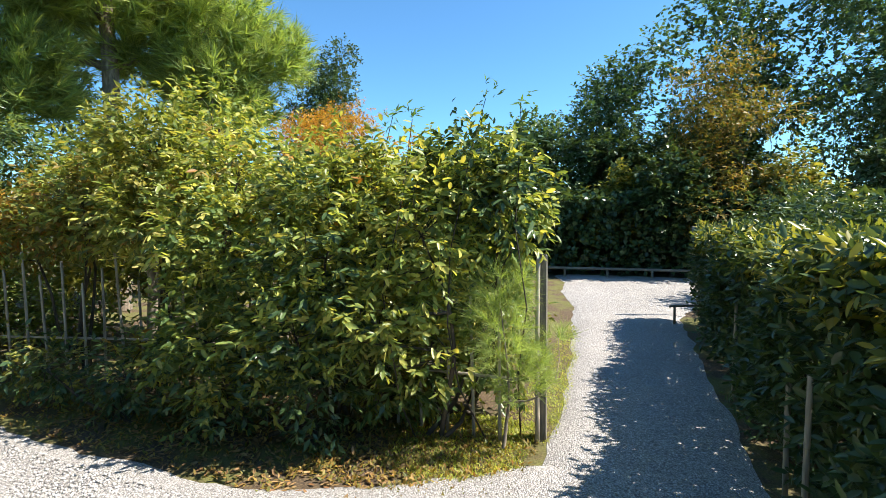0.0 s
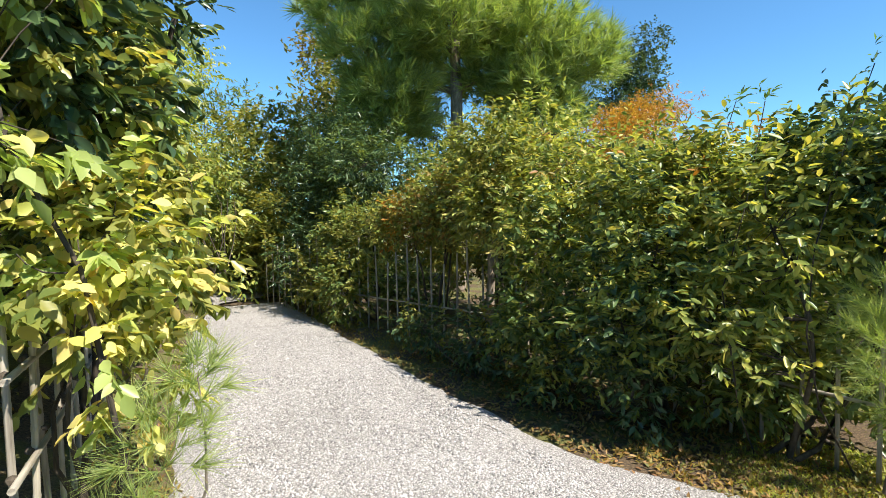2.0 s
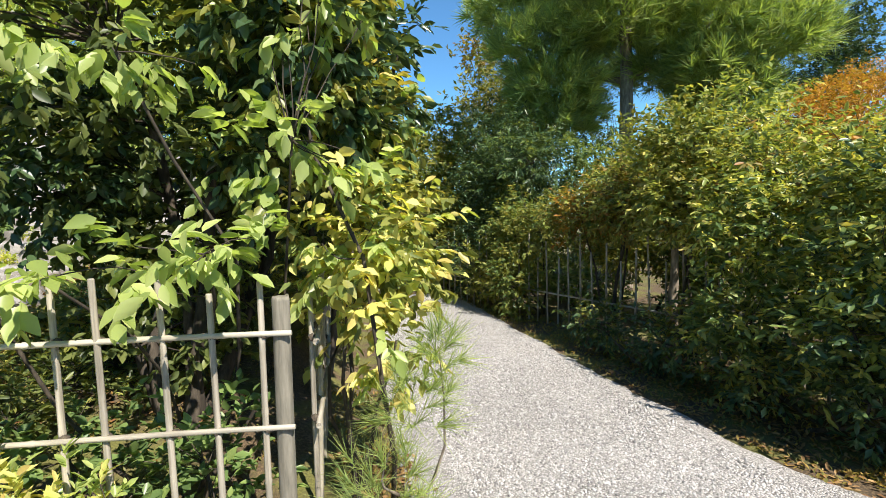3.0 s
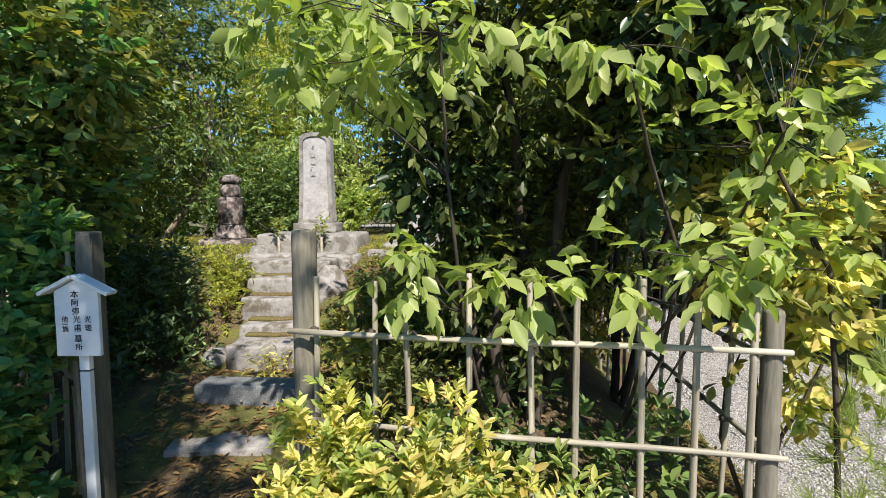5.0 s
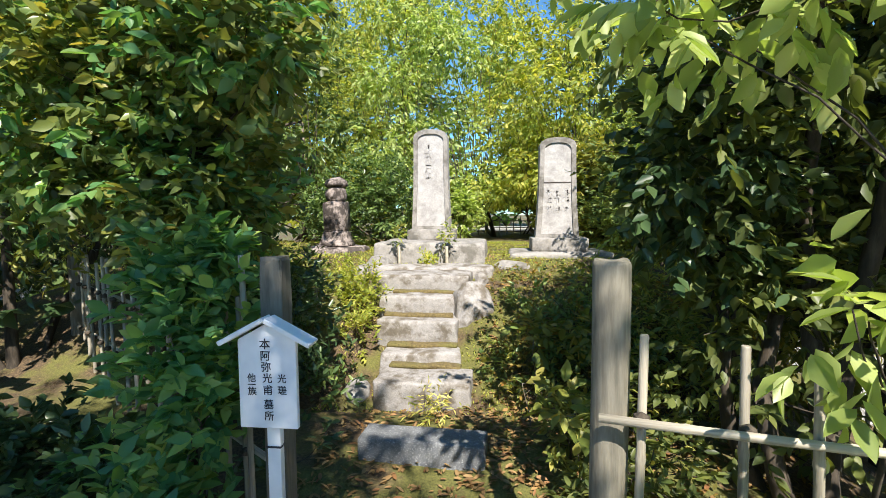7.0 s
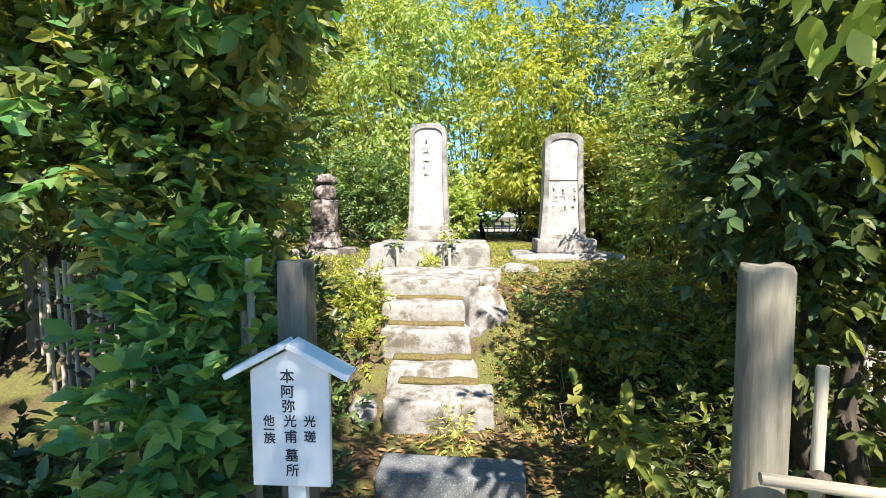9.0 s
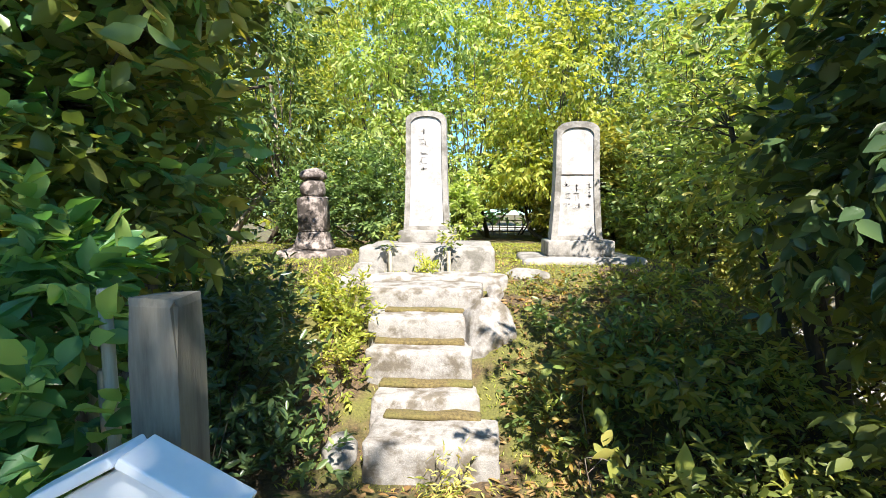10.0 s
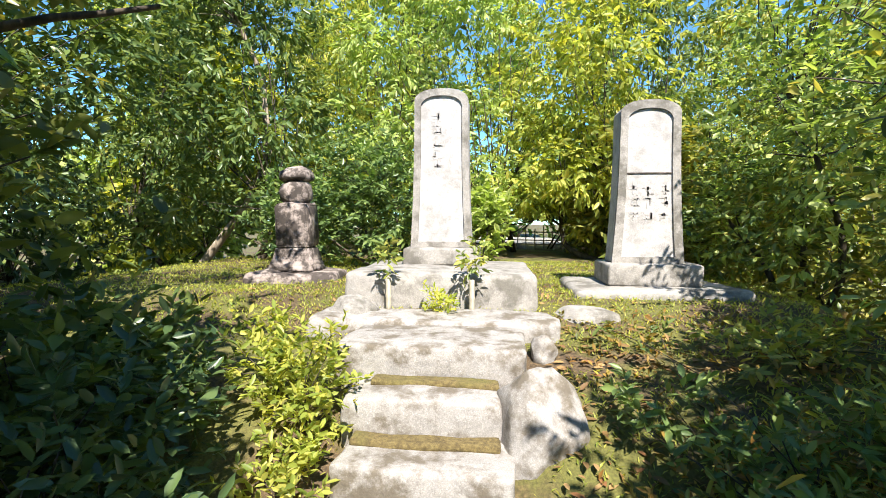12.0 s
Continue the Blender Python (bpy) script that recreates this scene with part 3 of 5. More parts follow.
def boulder(at, r, seed, label, mat=None, group=""):
    bm = bmesh.new()
    bmesh.ops.create_icosphere(bm, subdivisions=4, radius=1)
    rng = random.Random(seed)
    cuts = []
    for _ in range(11):
        d = Vector((rng.gauss(0, 1), rng.gauss(0, 1), rng.gauss(0, 1))).normalized()
        cuts.append((d, rng.uniform(0.72, 0.95)))
    for v in bm.verts:
        for d, lim in cuts:
            over = v.co.dot(d) - lim
            if over > 0:
                v.co -= d * over * 0.92
        n1 = noise.noise(v.co * 2.0 + Vector((seed, 0, 0))) * 0.08 + noise.noise(v.co * 6 + Vector((0, seed, 0))) * 0.035 + noise.noise(v.co * 17) * 0.015
        k = 1.12
        v.co = Vector((v.co.x * r[0], v.co.y * r[1], v.co.z * r[2])) * (1 + n1) * k
    ob = part("boulder", bm, mat or STEP_STONE, smooth=True)
    ob.location = at
    return tagged(ob, label, "boulder", group)


boulder((-1.06, 5.32, 0.74), (0.17, 0.19, 0.25), 41.0, "big pale rounded boulder beside the steps", STEP_STONE)
boulder((-1.0, 5.76, 0.96), (0.06, 0.07, 0.07), 43.0, "small pale stone beside the top step", STEP_STONE)
boulder((-0.72, 6.25, 1.03), (0.16, 0.12, 0.07), 8.0, "flat grey stone set in moss", STONE)
boulder((-2.02, 6.15, 1.02), (0.14, 0.16, 0.12), 11.0, "mossy stone at the platform's edge", STONE)
boulder((-1.8, 4.6, 0.36), (0.08, 0.12, 0.08), 14.0, "small brown stone beside the steps", STONE)


def flower_stake(at, seed):
    """A short bamboo vase with a sprig of leaves."""
    thing = empty("flower_vase", at, "short bamboo flower vase with a green sprig", "vase", "vases before the gravestone")
    part("tube", tube_bm(0.2, 0.017, 0.016, 10, (0.1,), 0, seed), BAMBOO, thing)
    rng = np.random.default_rng(seed)
    a, b, n, s, _ = twig_leaves(rng, [((0, 0, 0.32), (0.04, 0.04, 0.12))], 18, 5, 0.07, 0.055, 0.6, 0.1, 0.5)
    link_mesh("sprig", leaf_mesh("sprig", a, b, n, s, "oval"), LEAFY, thing)


flower_stake((-1.83, 6.22, 1.04), 3)
flower_stake((-1.35, 6.2, 1.04), 4)


# ---------------------------------------------------------------- bamboo fences
def fence(name, pts, tops, rails, label, group="", posts=(), seed=1, tie=True, r=0.013, ground=None):
    """A lattice of bamboo: pickets at pts, round rails, rope ties and wooden posts."""
    rng = random.Random(seed)
    base = Vector((pts[0][0], pts[0][1], 0))
    thing = empty(name, base, label, "fence", group)
    meshes = [tube_bm(1.0, r, r * 0.86, 8, [0.12 + 0.21 * q + 0.04 * i for q in range(4)], 0.004, seed + i) for i in range(3)]
    data = []
    for bm in meshes:
        me = bpy.data.meshes.new("picket")
        bm.to_mesh(me)
        bm.free()
        me.materials.append(BAMBOO)
        data.append(me)
    for i, (x, y) in enumerate(pts):
        z0 = (ground(x, y) if ground else 0.0) - 0.04
        ob = new("picket", data[i % 3])
        ob.parent = thing
        ob.location = (x - base.x, y - base.y, z0)
        k = tops[i % len(tops)] + rng.uniform(-0.03, 0.03)
        ob.scale = (1, 1, k + 0.04)
        ob.rotation_euler = (rng.uniform(-0.02, 0.02), rng.uniform(-0.025, 0.025), rng.uniform(0, 6))
    a, b = Vector((*pts[0], 0)), Vector((*pts[-1], 0))
    for z in rails:
        for s, e in ((a, b),):
            d = e - s
            ext = d.normalized() * 0.1
            s2, L = s - ext, d.length + 0.2
            bm = tube_bm(L, r * 0.95, r * 0.8, 8, [0.2 + 0.33 * q for q in range(int(L / 0.33))], 0.006, seed + 9)
            ob = part("rail", bm, BAMBOO, thing)
            zz = (ground(s.x, s.y) if ground else 0.0) + z
            n = Vector((d.y, -d.x, 0)).normalized() * (r * 1.9)
            ob.location = (s2.x - base.x + n.x, s2.y - base.y + n.y, zz)
            ob.rotation_euler = (d + Vector((0, 0, (ground(e.x, e.y) - ground(s.x, s.y)) if ground else 0))).to_track_quat("Z", "Y").to_euler()
        if tie:
            for x, y in pts:
                bm = bmesh.new()
                bmesh.ops.create_icosphere(bm, subdivisions=1, radius=r * 1.75)
                for v in bm.verts:
                    v.co.z *= 0.8
                ob = part("tie", bm, DARK_WOOD, thing)
                zz = (ground(x, y) if ground else 0.0) + z
                ob.location = (x - base.x, y - base.y - 0.008, zz)
    for x, y, top, rr, square in posts:
        bm = post_bm(top + 0.05, rr, square, seed + int(x * 10))
        ob = part("post", bm, POST_WOOD, thing)
        ob.location = (x - base.x, y - base.y, -0.05 + (ground(x, y) if ground else 0.0))
    return thing


def post_bm(h, r, square, seed):
    bm = bmesh.new()
    n = 4 if square else 18
    zs = [0, 0.15 * h, 0.4 * h, 0.6 * h, 0.8 * h, 0.93 * h, h - 0.012, h]
    rings = []
    for z in zs:
        ring = []
        for j in range(n):
            a = 2 * math.pi * j / n + (math.pi / 4 if square else 0)
            rr = r * (1.3 if square else 1.0) * (0.9 if z == h else 1.0)
            rr *= 1 + 0.05 * noise.noise(Vector((math.cos(a) * 2, math.sin(a) * 2, z * 2 + seed))) + 0.025 * noise.noise(Vector((a * 3, seed, z)))
            ring.append(bm.verts.new((rr * math.cos(a), rr * math.sin(a), z + (0.012 * noise.noise(Vector((a, seed, 0))) if z > h - 0.02 else 0))))
        rings.append(ring)
    for a, b in zip(rings, rings[1:]):
        for j in range(n):
            f = bm.faces.new((a[j], a[(j + 1) % n], b[(j + 1) % n], b[j]))
            f.smooth = not square
    bm.faces.new(rings[-1])
    bm.faces.new(list(reversed(rings[0])))
    if square:
        bmesh.ops.bevel(bm, geom=[e for e in bm.edges if abs(e.verts[0].co.z - e.verts[1].co.z) > 0.02], offset=0.008, segments=2, affect="EDGES")
    return bm


def fy(x):
    return 2.625 - 0.21 * x


FRONT = [(x, fy(x)) for x in (-0.498, -0.269, -0.103, 0.099, 0.334, 0.475, 0.704, 0.853, 1.03)]
fence("bamboo_fence", FRONT, (1.26, 1.22, 1.2, 1.25, 1.24, 1.25, 1.28, 1.18, 1.24), (0.685, 1.035), "weathered bamboo lattice fence with rope ties", "fences of the grave plot",
      [(1.088, fy(1.088) + 0.02, 1.17, 0.032, False)], 3)
fence("bamboo_fence", [(1.2 + 0.02 * k, 2.66 + 0.24 * k) for k in range(14)], (1.15, 1.2, 1.1), (0.6, 0.95), "bamboo lattice fence along the gravel path", "fences of the grave plot", [(1.5, 6.1, 1.2, 0.05, False)], 7)
fence("bamboo_fence", [(-1.78 - 0.165 * k, 3.14 + 0.125 * k) for k in range(15)], (1.26, 1.3, 1.22), (0.68, 1.03), "old bamboo lattice fence behind the shrubs", "fences of the grave plot", [(-4.2, 4.97, 1.25, 0.05, False)], 11)
fence("bamboo_fence", [(-2.4 + 0.16 * k, 12.6) for k in range(20)], (0.36, 0.4, 0.34), (0.15, 0.3), "low dark bamboo fence at the back of the graves", "fences of the grave plot", (), 15, False, 0.012, lambda x, y: float(height(x, y)))
for run, seed in (([(4.84, 1.35 + 0.19 * k) for k in range(16)], 21), ([(4.79 - 0.047 * k, 4.39 + 0.19 * k) for k in range(26)], 22)):
    fence("bamboo_fence", run, (1.12, 0.96, 1.18, 1.04, 0.9), (0.4,), "grey bamboo paling fence among the bushes", "fences of the planted bed", (), seed, False, 0.012)


def gate_post(at, h, r, square, label, seed):
    ob = part("gate_post", post_bm(h + 0.06, r, square, seed), POST_WOOD)
    ob.location = (at[0], at[1], -0.06)
    return tagged(ob, label, "post", "gate posts")


gate_post((-0.556, 2.81), 1.425, 0.05, False, "round weathered grey wooden gate post", 1)
gate_post((-1.602, 3.045), 1.415, 0.041, True, "square weathered wooden gate post behind a sign", 2)
gate_post((4.97, 1.1), 1.22, 0.027, True, "dark square wooden post at the bed's corner", 3)
stake = part("bamboo_stake", tube_bm(1.25, 0.016, 0.014, 8, (0.2, 0.45, 0.72, 0.98), 0.004, 4), BAMBOO)
stake.location = (4.9, 1.12, -0.04)
tagged(stake, "pale bamboo stake beside the corner post", "stake")
stake = part("bamboo_stake", tube_bm(1.43, 0.012, 0.011, 8, (0.2, 0.45, 0.72, 0.98, 1.24), 0.004, 5), BAMBOO)
stake.location = (-1.735, 3.12, -0.02)
stake.rotation_euler = (0, radians(-1.5), 0)
tagged(stake, "split bamboo stake behind the square gate post", "stake")


# ---------------------------------------------------------------- the sign
def grave_sign():
    thing = empty("grave_sign", (-1.578, 2.925, 0.0), "white wooden sign with a small roof and black lettering", "sign")
    bm = bmesh.new()
    w, z0, z1, za = 0.096, 0.875, 1.16, 1.212
    out = [(-w, z0), (w, z0), (w, z1), (0, za), (-w, z1)]
    vs = [bm.verts.new((x, -0.009, z)) for x, z in out]
    f = bm.faces.new(vs)
    got = bmesh.ops.extrude_face_region(bm, geom=[f])
    for v in got["geom"]:
        if isinstance(v, bmesh.types.BMVert):
            v.co.y += 0.018
    bmesh.ops.recalc_face_normals(bm, faces=bm.faces)
    bmesh.ops.bevel(bm, geom=bm.edges[:], offset=0.002, segments=1, affect="EDGES")
    board = part("board", bm, WHITE_PAINT, thing)
    for s in (-1, 1):
        bm = block(0.165, 0.07, 0.016, 0.003)
        ob = part("roof_board", bm, WHITE_PAINT, thing)
        ob.location = (s * 0.073, 0, 1.181)
        ob.rotation_euler = (0, s * radians(28), 0)
    bm = block(0.045, 0.028, 0.92, 0.003)
    ob = part("post", bm, WHITE_PAINT, thing)
    ob.location = (0.004, 0.026, -0.04)
    bm = block(0.05, 0.034, 0.006, 0.001)
    ob = part("wire", bm, INK, thing, "dark wire round the post")
    ob.location = (0.004, 0.026, 0.80)
    for text, x, z, size in (("本", -0.005, 1.145, 0.037), ("阿", -0.005, 1.108, 0.034), ("弥", -0.003, 1.072, 0.034), ("光", 0.0, 1.036, 0.033), ("甫", 0.001, 0.997, 0.034), ("墓", 0.002, 0.951, 0.034), ("所", 0.003, 0.914, 0.033),
                             ("光", 0.048, 1.036, 0.03), ("瑳", 0.048, 0.998, 0.031), ("他", -0.052, 1.036, 0.029), ("一", -0.052, 1.014, 0.028), ("族", -0.051, 0.993, 0.03)):
        cu = bpy.data.curves.new("lettering", "FONT")
        cu.body, cu.size, cu.align_x, cu.align_y = text, size, "CENTER", "CENTER"
        cu.extrude, cu.bevel_depth = 0.0003, 0.0003
        cu.materials.append(INK)
        ob = new("lettering", cu)
        ob.parent = board
        ob.location = (x, -0.0105, z)
        ob.rotation_euler = (radians(90), 0, 0)
    return thing


grave_sign()
# ---------------------------------------------------------------- planting
WAY = np.array([(2.3, 0.4), (1.2, 0.55), (0.1, 0.8), (-0.7, 1.32), (-1.15, 1.85), (-1.15, 2.4), (-1.21, 3.6)])


def off_way(p, room):
    """True where a point stands clear of the line that one walks."""
    best = np.full(len(p), 9.0)
    for a, b in zip(WAY, WAY[1:]):
        d = b - a
        k = np.clip(((p[:, :2] - a) @ d) / (d @ d), 0, 1)
        best = np.minimum(best, np.linalg.norm(p[:, :2] - a - k[:, None] * d, axis=1))
    return (best > room) | (p[:, 2] > 2.35)


def in_plot(p):
    """Above the ground, off the walk, and out of the gateway and the steps."""
    ok = (p[:, 2] > height(p[:, 0], p[:, 1]) + 0.015) & off_way(p, 0.42)
    gate = (p[:, 0] > -1.5) & (p[:, 0] < -0.66) & (p[:, 1] > 2.3) & (p[:, 1] < 4.4) & (p[:, 2] < 2.05)
    steps = (p[:, 0] > -1.72) & (p[:, 0] < -1.12) & (p[:, 1] > 4.2) & (p[:, 1] < 6.2) & (p[:, 2] < 2.6)
    stones = (p[:, 0] > -2.1) & (p[:, 0] < 0.15) & (p[:, 1] > 5.9) & (p[:, 1] < 7.4) & (p[:, 2] < 2.9)
    return ok & ~gate & ~steps & ~stones


def above(p):
    return p[:, 2] > height(p[:, 0], p[:, 1]) + 0.01


def view_gap(p):
    """Trees behind the graves leave a low gap towards the far gravel."""
    d = p[:, 1] - 3.5
    gap = (p[:, 1] > 7.6) & (p[:, 1] < 17) & (np.abs(p[:, 0] + 1.2 - 0.08 * d) < 0.06 * d) & (p[:, 2] < 1.66)
    return above(p) & ~gap


def no_sign(p):
    front = (p[:, 0] > -1.76) & (p[:, 0] < -1.43) & (p[:, 1] < 3.02) & (p[:, 2] > 0.3) & (p[:, 2] < 1.3)
    return in_plot(p) & ~front


# beside the gate
plant("rhododendron", 11, (-1.98, 2.86, 0.02), [((-1.95, 2.82, 0.42), (0.2, 0.18, 0.4)), ((-2.15, 2.75, 0.2), (0.2, 0.18, 0.2)), ((-1.9, 3.02, 0.95), (0.18, 0.16, 0.32)), ((-1.98, 3.2, 1.3), (0.2, 0.18, 0.2))],
      560, 9, 0.1, 0.07, "broad", RHODO, "fresh green broad-leaved shrub beside the sign", "shrub", PALE_BARK, 4, 0.012, 60, 0.55, 0.1, 0.5, no_sign, extra=((((0, 1), 130, LIME, 0.07, "pale new leaves"),)))
plant("rhododendron", 12, (-2.75, 2.9, 0.02), [((-2.6, 2.85, 0.16), (0.32, 0.25, 0.2)), ((-3.3, 3.0, 0.25), (0.45, 0.35, 0.27)), ((-2.45, 3.25, 0.35), (0.25, 0.25, 0.3)), ((-3.0, 3.5, 0.4), (0.45, 0.35, 0.3))],
      420, 8, 0.1, 0.075, "broad", DARK, "dark low shrub before the bamboo fence", "shrub", DARK_WOOD, 4, 0.012, 30, 0.5, 0.1, 0.4, in_plot, extra=(((0, 2), 60, RHODO, 0.07, "greener leaves"),))
# the olive leaves here are lighter in colour to stand for sunlight
plant("evergreen_tree", 13, (-2.75, 4.0, 0.1), [((-2.35, 3.75, 1.85), (0.45, 0.45, 0.5)), ((-2.8, 3.7, 2.2), (0.55, 0.5, 0.6)), ((-2.45, 4.3, 2.6), (0.5, 0.55, 0.6)), ((-3.4, 4.1, 2.15), (0.6, 0.5, 0.6)), ((-2.9, 4.6, 1.5), (0.5, 0.5, 0.5)), ((-2.25, 3.6, 1.55), (0.35, 0.22, 0.22)), ((-2.9, 3.65, 1.75), (0.4, 0.25, 0.25)), ((-2.0, 3.45, 2.35), (0.4, 0.35, 0.38))],
      420, 9, 0.16, 0.078, "broad", DULL_SHADE, "dense olive green tree over the fence", "tree", DARK_WOOD, 3, 0.04, 90, 0.45, 0.2, 0.2, no_sign, extra=(((0, 1, 3, 5, 6, 7), 420, RHODO, 0.078, "greener outer leaves"), ((0, 1, 5, 7), 600, GREEN, 0.07, "light green leaves"), ((0, 1, 2, 5, 7), 360, OLIVE, 0.078, "olive leaves coloured lighter for sun")), trunk_name="trunk")
# the last two lobes are added, mostly out of view, to shade the ground
plant("evergreen_tree", 14, (-4.4, 4.6, 0.05), [((-4.3, 4.5, 1.9), (0.7, 0.6, 0.9)), ((-4.9, 4.2, 2.4), (0.8, 0.7, 0.8)), ((-3.9, 5.3, 2.3), (0.7, 0.7, 1.0)), ((-4.4, 5.0, 3.4), (1.0, 0.9, 0.8)), ((-3.9, 3.6, 3.4), (0.9, 0.8, 0.7)), ((-3.2, 4.8, 4.0), (0.8, 0.7, 0.4)), ((-2.8, 5.6, 3.7), (0.6, 0.6, 0.3))],
      # olive leaves paint sunlit spots onto the dark crown
      1500, 8, 0.2, 0.085, "simple", DARK, "dark glossy evergreen tree inside the fence", "tree", DARK_WOOD, 3, 0.05, 120, 0.5, 0.2, 0.2, in_plot, extra=(((0, 2), 400, OLIVE, 0.08, "olive leaves coloured lighter for sun"),), trunk_name="trunk")
plant("evergreen_tree", 15, (-5.8, 6.8, 0.3), [((-5.6, 6.6, 2.2), (1.0, 0.9, 1.2)), ((-6.3, 7.4, 2.9), (1.1, 1.0, 1.2)), ((-5.0, 7.6, 3.3), (0.9, 0.9, 1.0))],
      1500, 8, 0.25, 0.11, "simple", GREEN, "green leafy tree at the side of the plot", "tree", DARK_WOOD, 2, 0.06, 90, 0.5, 0.2, 0.2, in_plot, trunk_name="trunk")

limbs = empty("bare_branch", (-2.9, 4.35, 0.25), "dark crooked branch over the shrubs", "branch")
_rng = np.random.default_rng(77)
for a, b, r0, r1 in (((-2.9, 4.35, 0.2), (-3.0, 4.5, 2.0), 0.05, 0.045), ((-3.0, 4.5, 2.0), (-2.95, 4.9, 3.2), 0.045, 0.02), ((-3.0, 4.5, 1.95), (-2.3, 5.0, 2.25), 0.025, 0.008), ((-3.0, 4.5, 1.8), (-3.8, 4.9, 2.3), 0.025, 0.008)):
    _v, _f = tube_arrays([[(q - np.array((-2.9, 4.35, 0.25)), rr) for q, rr in limb(_rng, a, b, r0, r1, 0.05, 7)]], 8)
    link_mesh("limb", mesh_np("limb", _v, _f, True), DARK_WOOD, limbs)

# along the steps
plant("azalea", 21, (-2.0, 5.15, 0.62), [((-1.93, 5.25, 0.9), (0.17, 0.22, 0.28)), ((-2.15, 5.4, 0.92), (0.2, 0.2, 0.24)), ((-1.9, 4.95, 0.62), (0.13, 0.18, 0.25))],
      420, 8, 0.08, 0.042, "oval", GOLDEN, "golden green azalea beside the stone steps", "shrub", DARK_WOOD, 3, 0.01, 40, 0.45, 0.05, 0.5, in_plot)
# shade on this azalea is put into its dark leaf colour
plant("azalea", 22, (-2.05, 4.4, 0.15), [((-1.98, 4.45, 0.38), (0.22, 0.25, 0.26)), ((-2.2, 4.1, 0.4), (0.28, 0.28, 0.34)), ((-2.45, 4.6, 0.55), (0.3, 0.3, 0.35)), ((-1.95, 3.75, 0.3), (0.2, 0.25, 0.25)), ((-2.12, 4.4, 0.9), (0.26, 0.28, 0.42)), ((-2.4, 4.9, 1.0), (0.28, 0.3, 0.35))],
      480, 8, 0.1, 0.062, "oval", DARK, "green azalea coloured dark for the shade of trees", "shrub", DARK_WOOD, 4, 0.01, 40, 0.45, 0.05, 0.5, in_plot, extra=(((0, 2), 120, FRESH, 0.055, "fresh green tips"),))
plant("azalea", 23, (-2.6, 5.3, 0.6), [((-2.6, 5.2, 0.95), (0.3, 0.3, 0.3)), ((-2.9, 4.9, 0.9), (0.35, 0.3, 0.35)), ((-2.5, 4.7, 0.85), (0.25, 0.3, 0.45))],
      640, 8, 0.1, 0.06, "broad", GREEN, "leafy green shrub near the steps", "shrub", DARK_WOOD, 3, 0.012, 40, 0.5, 0.1, 0.4, in_plot)
plant("azalea", 24, (-0.55, 4.75, 0.35), [((-0.7, 4.75, 0.5), (0.3, 0.3, 0.26)), ((-0.3, 4.95, 0.7), (0.36, 0.32, 0.28)), ((-0.75, 4.35, 0.3), (0.22, 0.22, 0.2)), ((-0.15, 4.5, 0.48), (0.32, 0.3, 0.3)), ((-0.62, 5.3, 0.85), (0.16, 0.16, 0.14)), ((-0.6, 5.8, 1.02), (0.2, 0.16, 0.08))],
      340, 8, 0.085, 0.048, "oval", GREEN, "low dark green azalea beside the steps", "shrub", DARK_WOOD, 4, 0.01, 50, 0.4, 0.05, 0.45, in_plot, extra=(((0, 1, 5), 200, RUST, 0.04, "rusty autumn leaves"), ((4, 1), 130, FRESH, 0.06, "fresh green tips"), ((0, 1, 2, 3), 190, LEAFY, 0.058, "light green leaves")))
plant("azalea", 25, (0.25, 4.9, 0.4), [((0.2, 5.1, 0.75), (0.4, 0.35, 0.3)), ((0.35, 4.5, 0.55), (0.4, 0.35, 0.3)), ((0.05, 5.7, 0.98), (0.45, 0.3, 0.16)), ((0.05, 4.0, 0.25), (0.25, 0.28, 0.2))],
      230, 8, 0.09, 0.055, "oval", LEAFY, "low yellow green shrub on the mossy bank", "shrub", DARK_WOOD, 4, 0.01, 50, 0.45, 0.05, 0.45, in_plot, extra=(((0, 1, 2), 230, LEAFY, 0.06, "fresh tips"), ((0, 2), 90, RUST, 0.045, "rusty leaves")))
plant("sapling", 26, (-1.25, 7.75, 1.1), [((-1.28, 7.75, 1.6), (0.16, 0.2, 0.4))], 110, 7, 0.1, 0.08, "broad", LIME, "bright green sapling behind the gravestones", "sapling", DARK_WOOD, 2, 0.01, 20, 0.6, 0.1, 0.4, above)
plant("azalea", 27, (-1.55, 6.16, 1.05), [((-1.52, 6.14, 1.11), (0.08, 0.07, 0.07))], 40, 7, 0.05, 0.035, "oval", GOLDEN, "small yellow green plant before the platform", "plant", DARK_WOOD, 1, 0.004, 0, 0.6, 0.0, 0.6)
# the dark extra leaves paint shade into the inside of this shrub
plant("evergreen_shrub", 28, (-2.3, 8.2, 1.1), [((-2.2, 8.2, 1.7), (0.45, 0.4, 0.55)), ((-2.7, 8.5, 1.9), (0.5, 0.4, 0.7)), ((-3.2, 8.3, 1.6), (0.45, 0.4, 0.5))], 900, 8, 0.12, 0.075, "simple", FRESH, "glossy green shrub behind the pagoda", "shrub", DARK_WOOD, 3, 0.015, 50, 0.45, 0.15, 0.3, above, extra=(((0, 1, 2), 300, DARK, 0.07, "inner leaves coloured dark for shade"),))

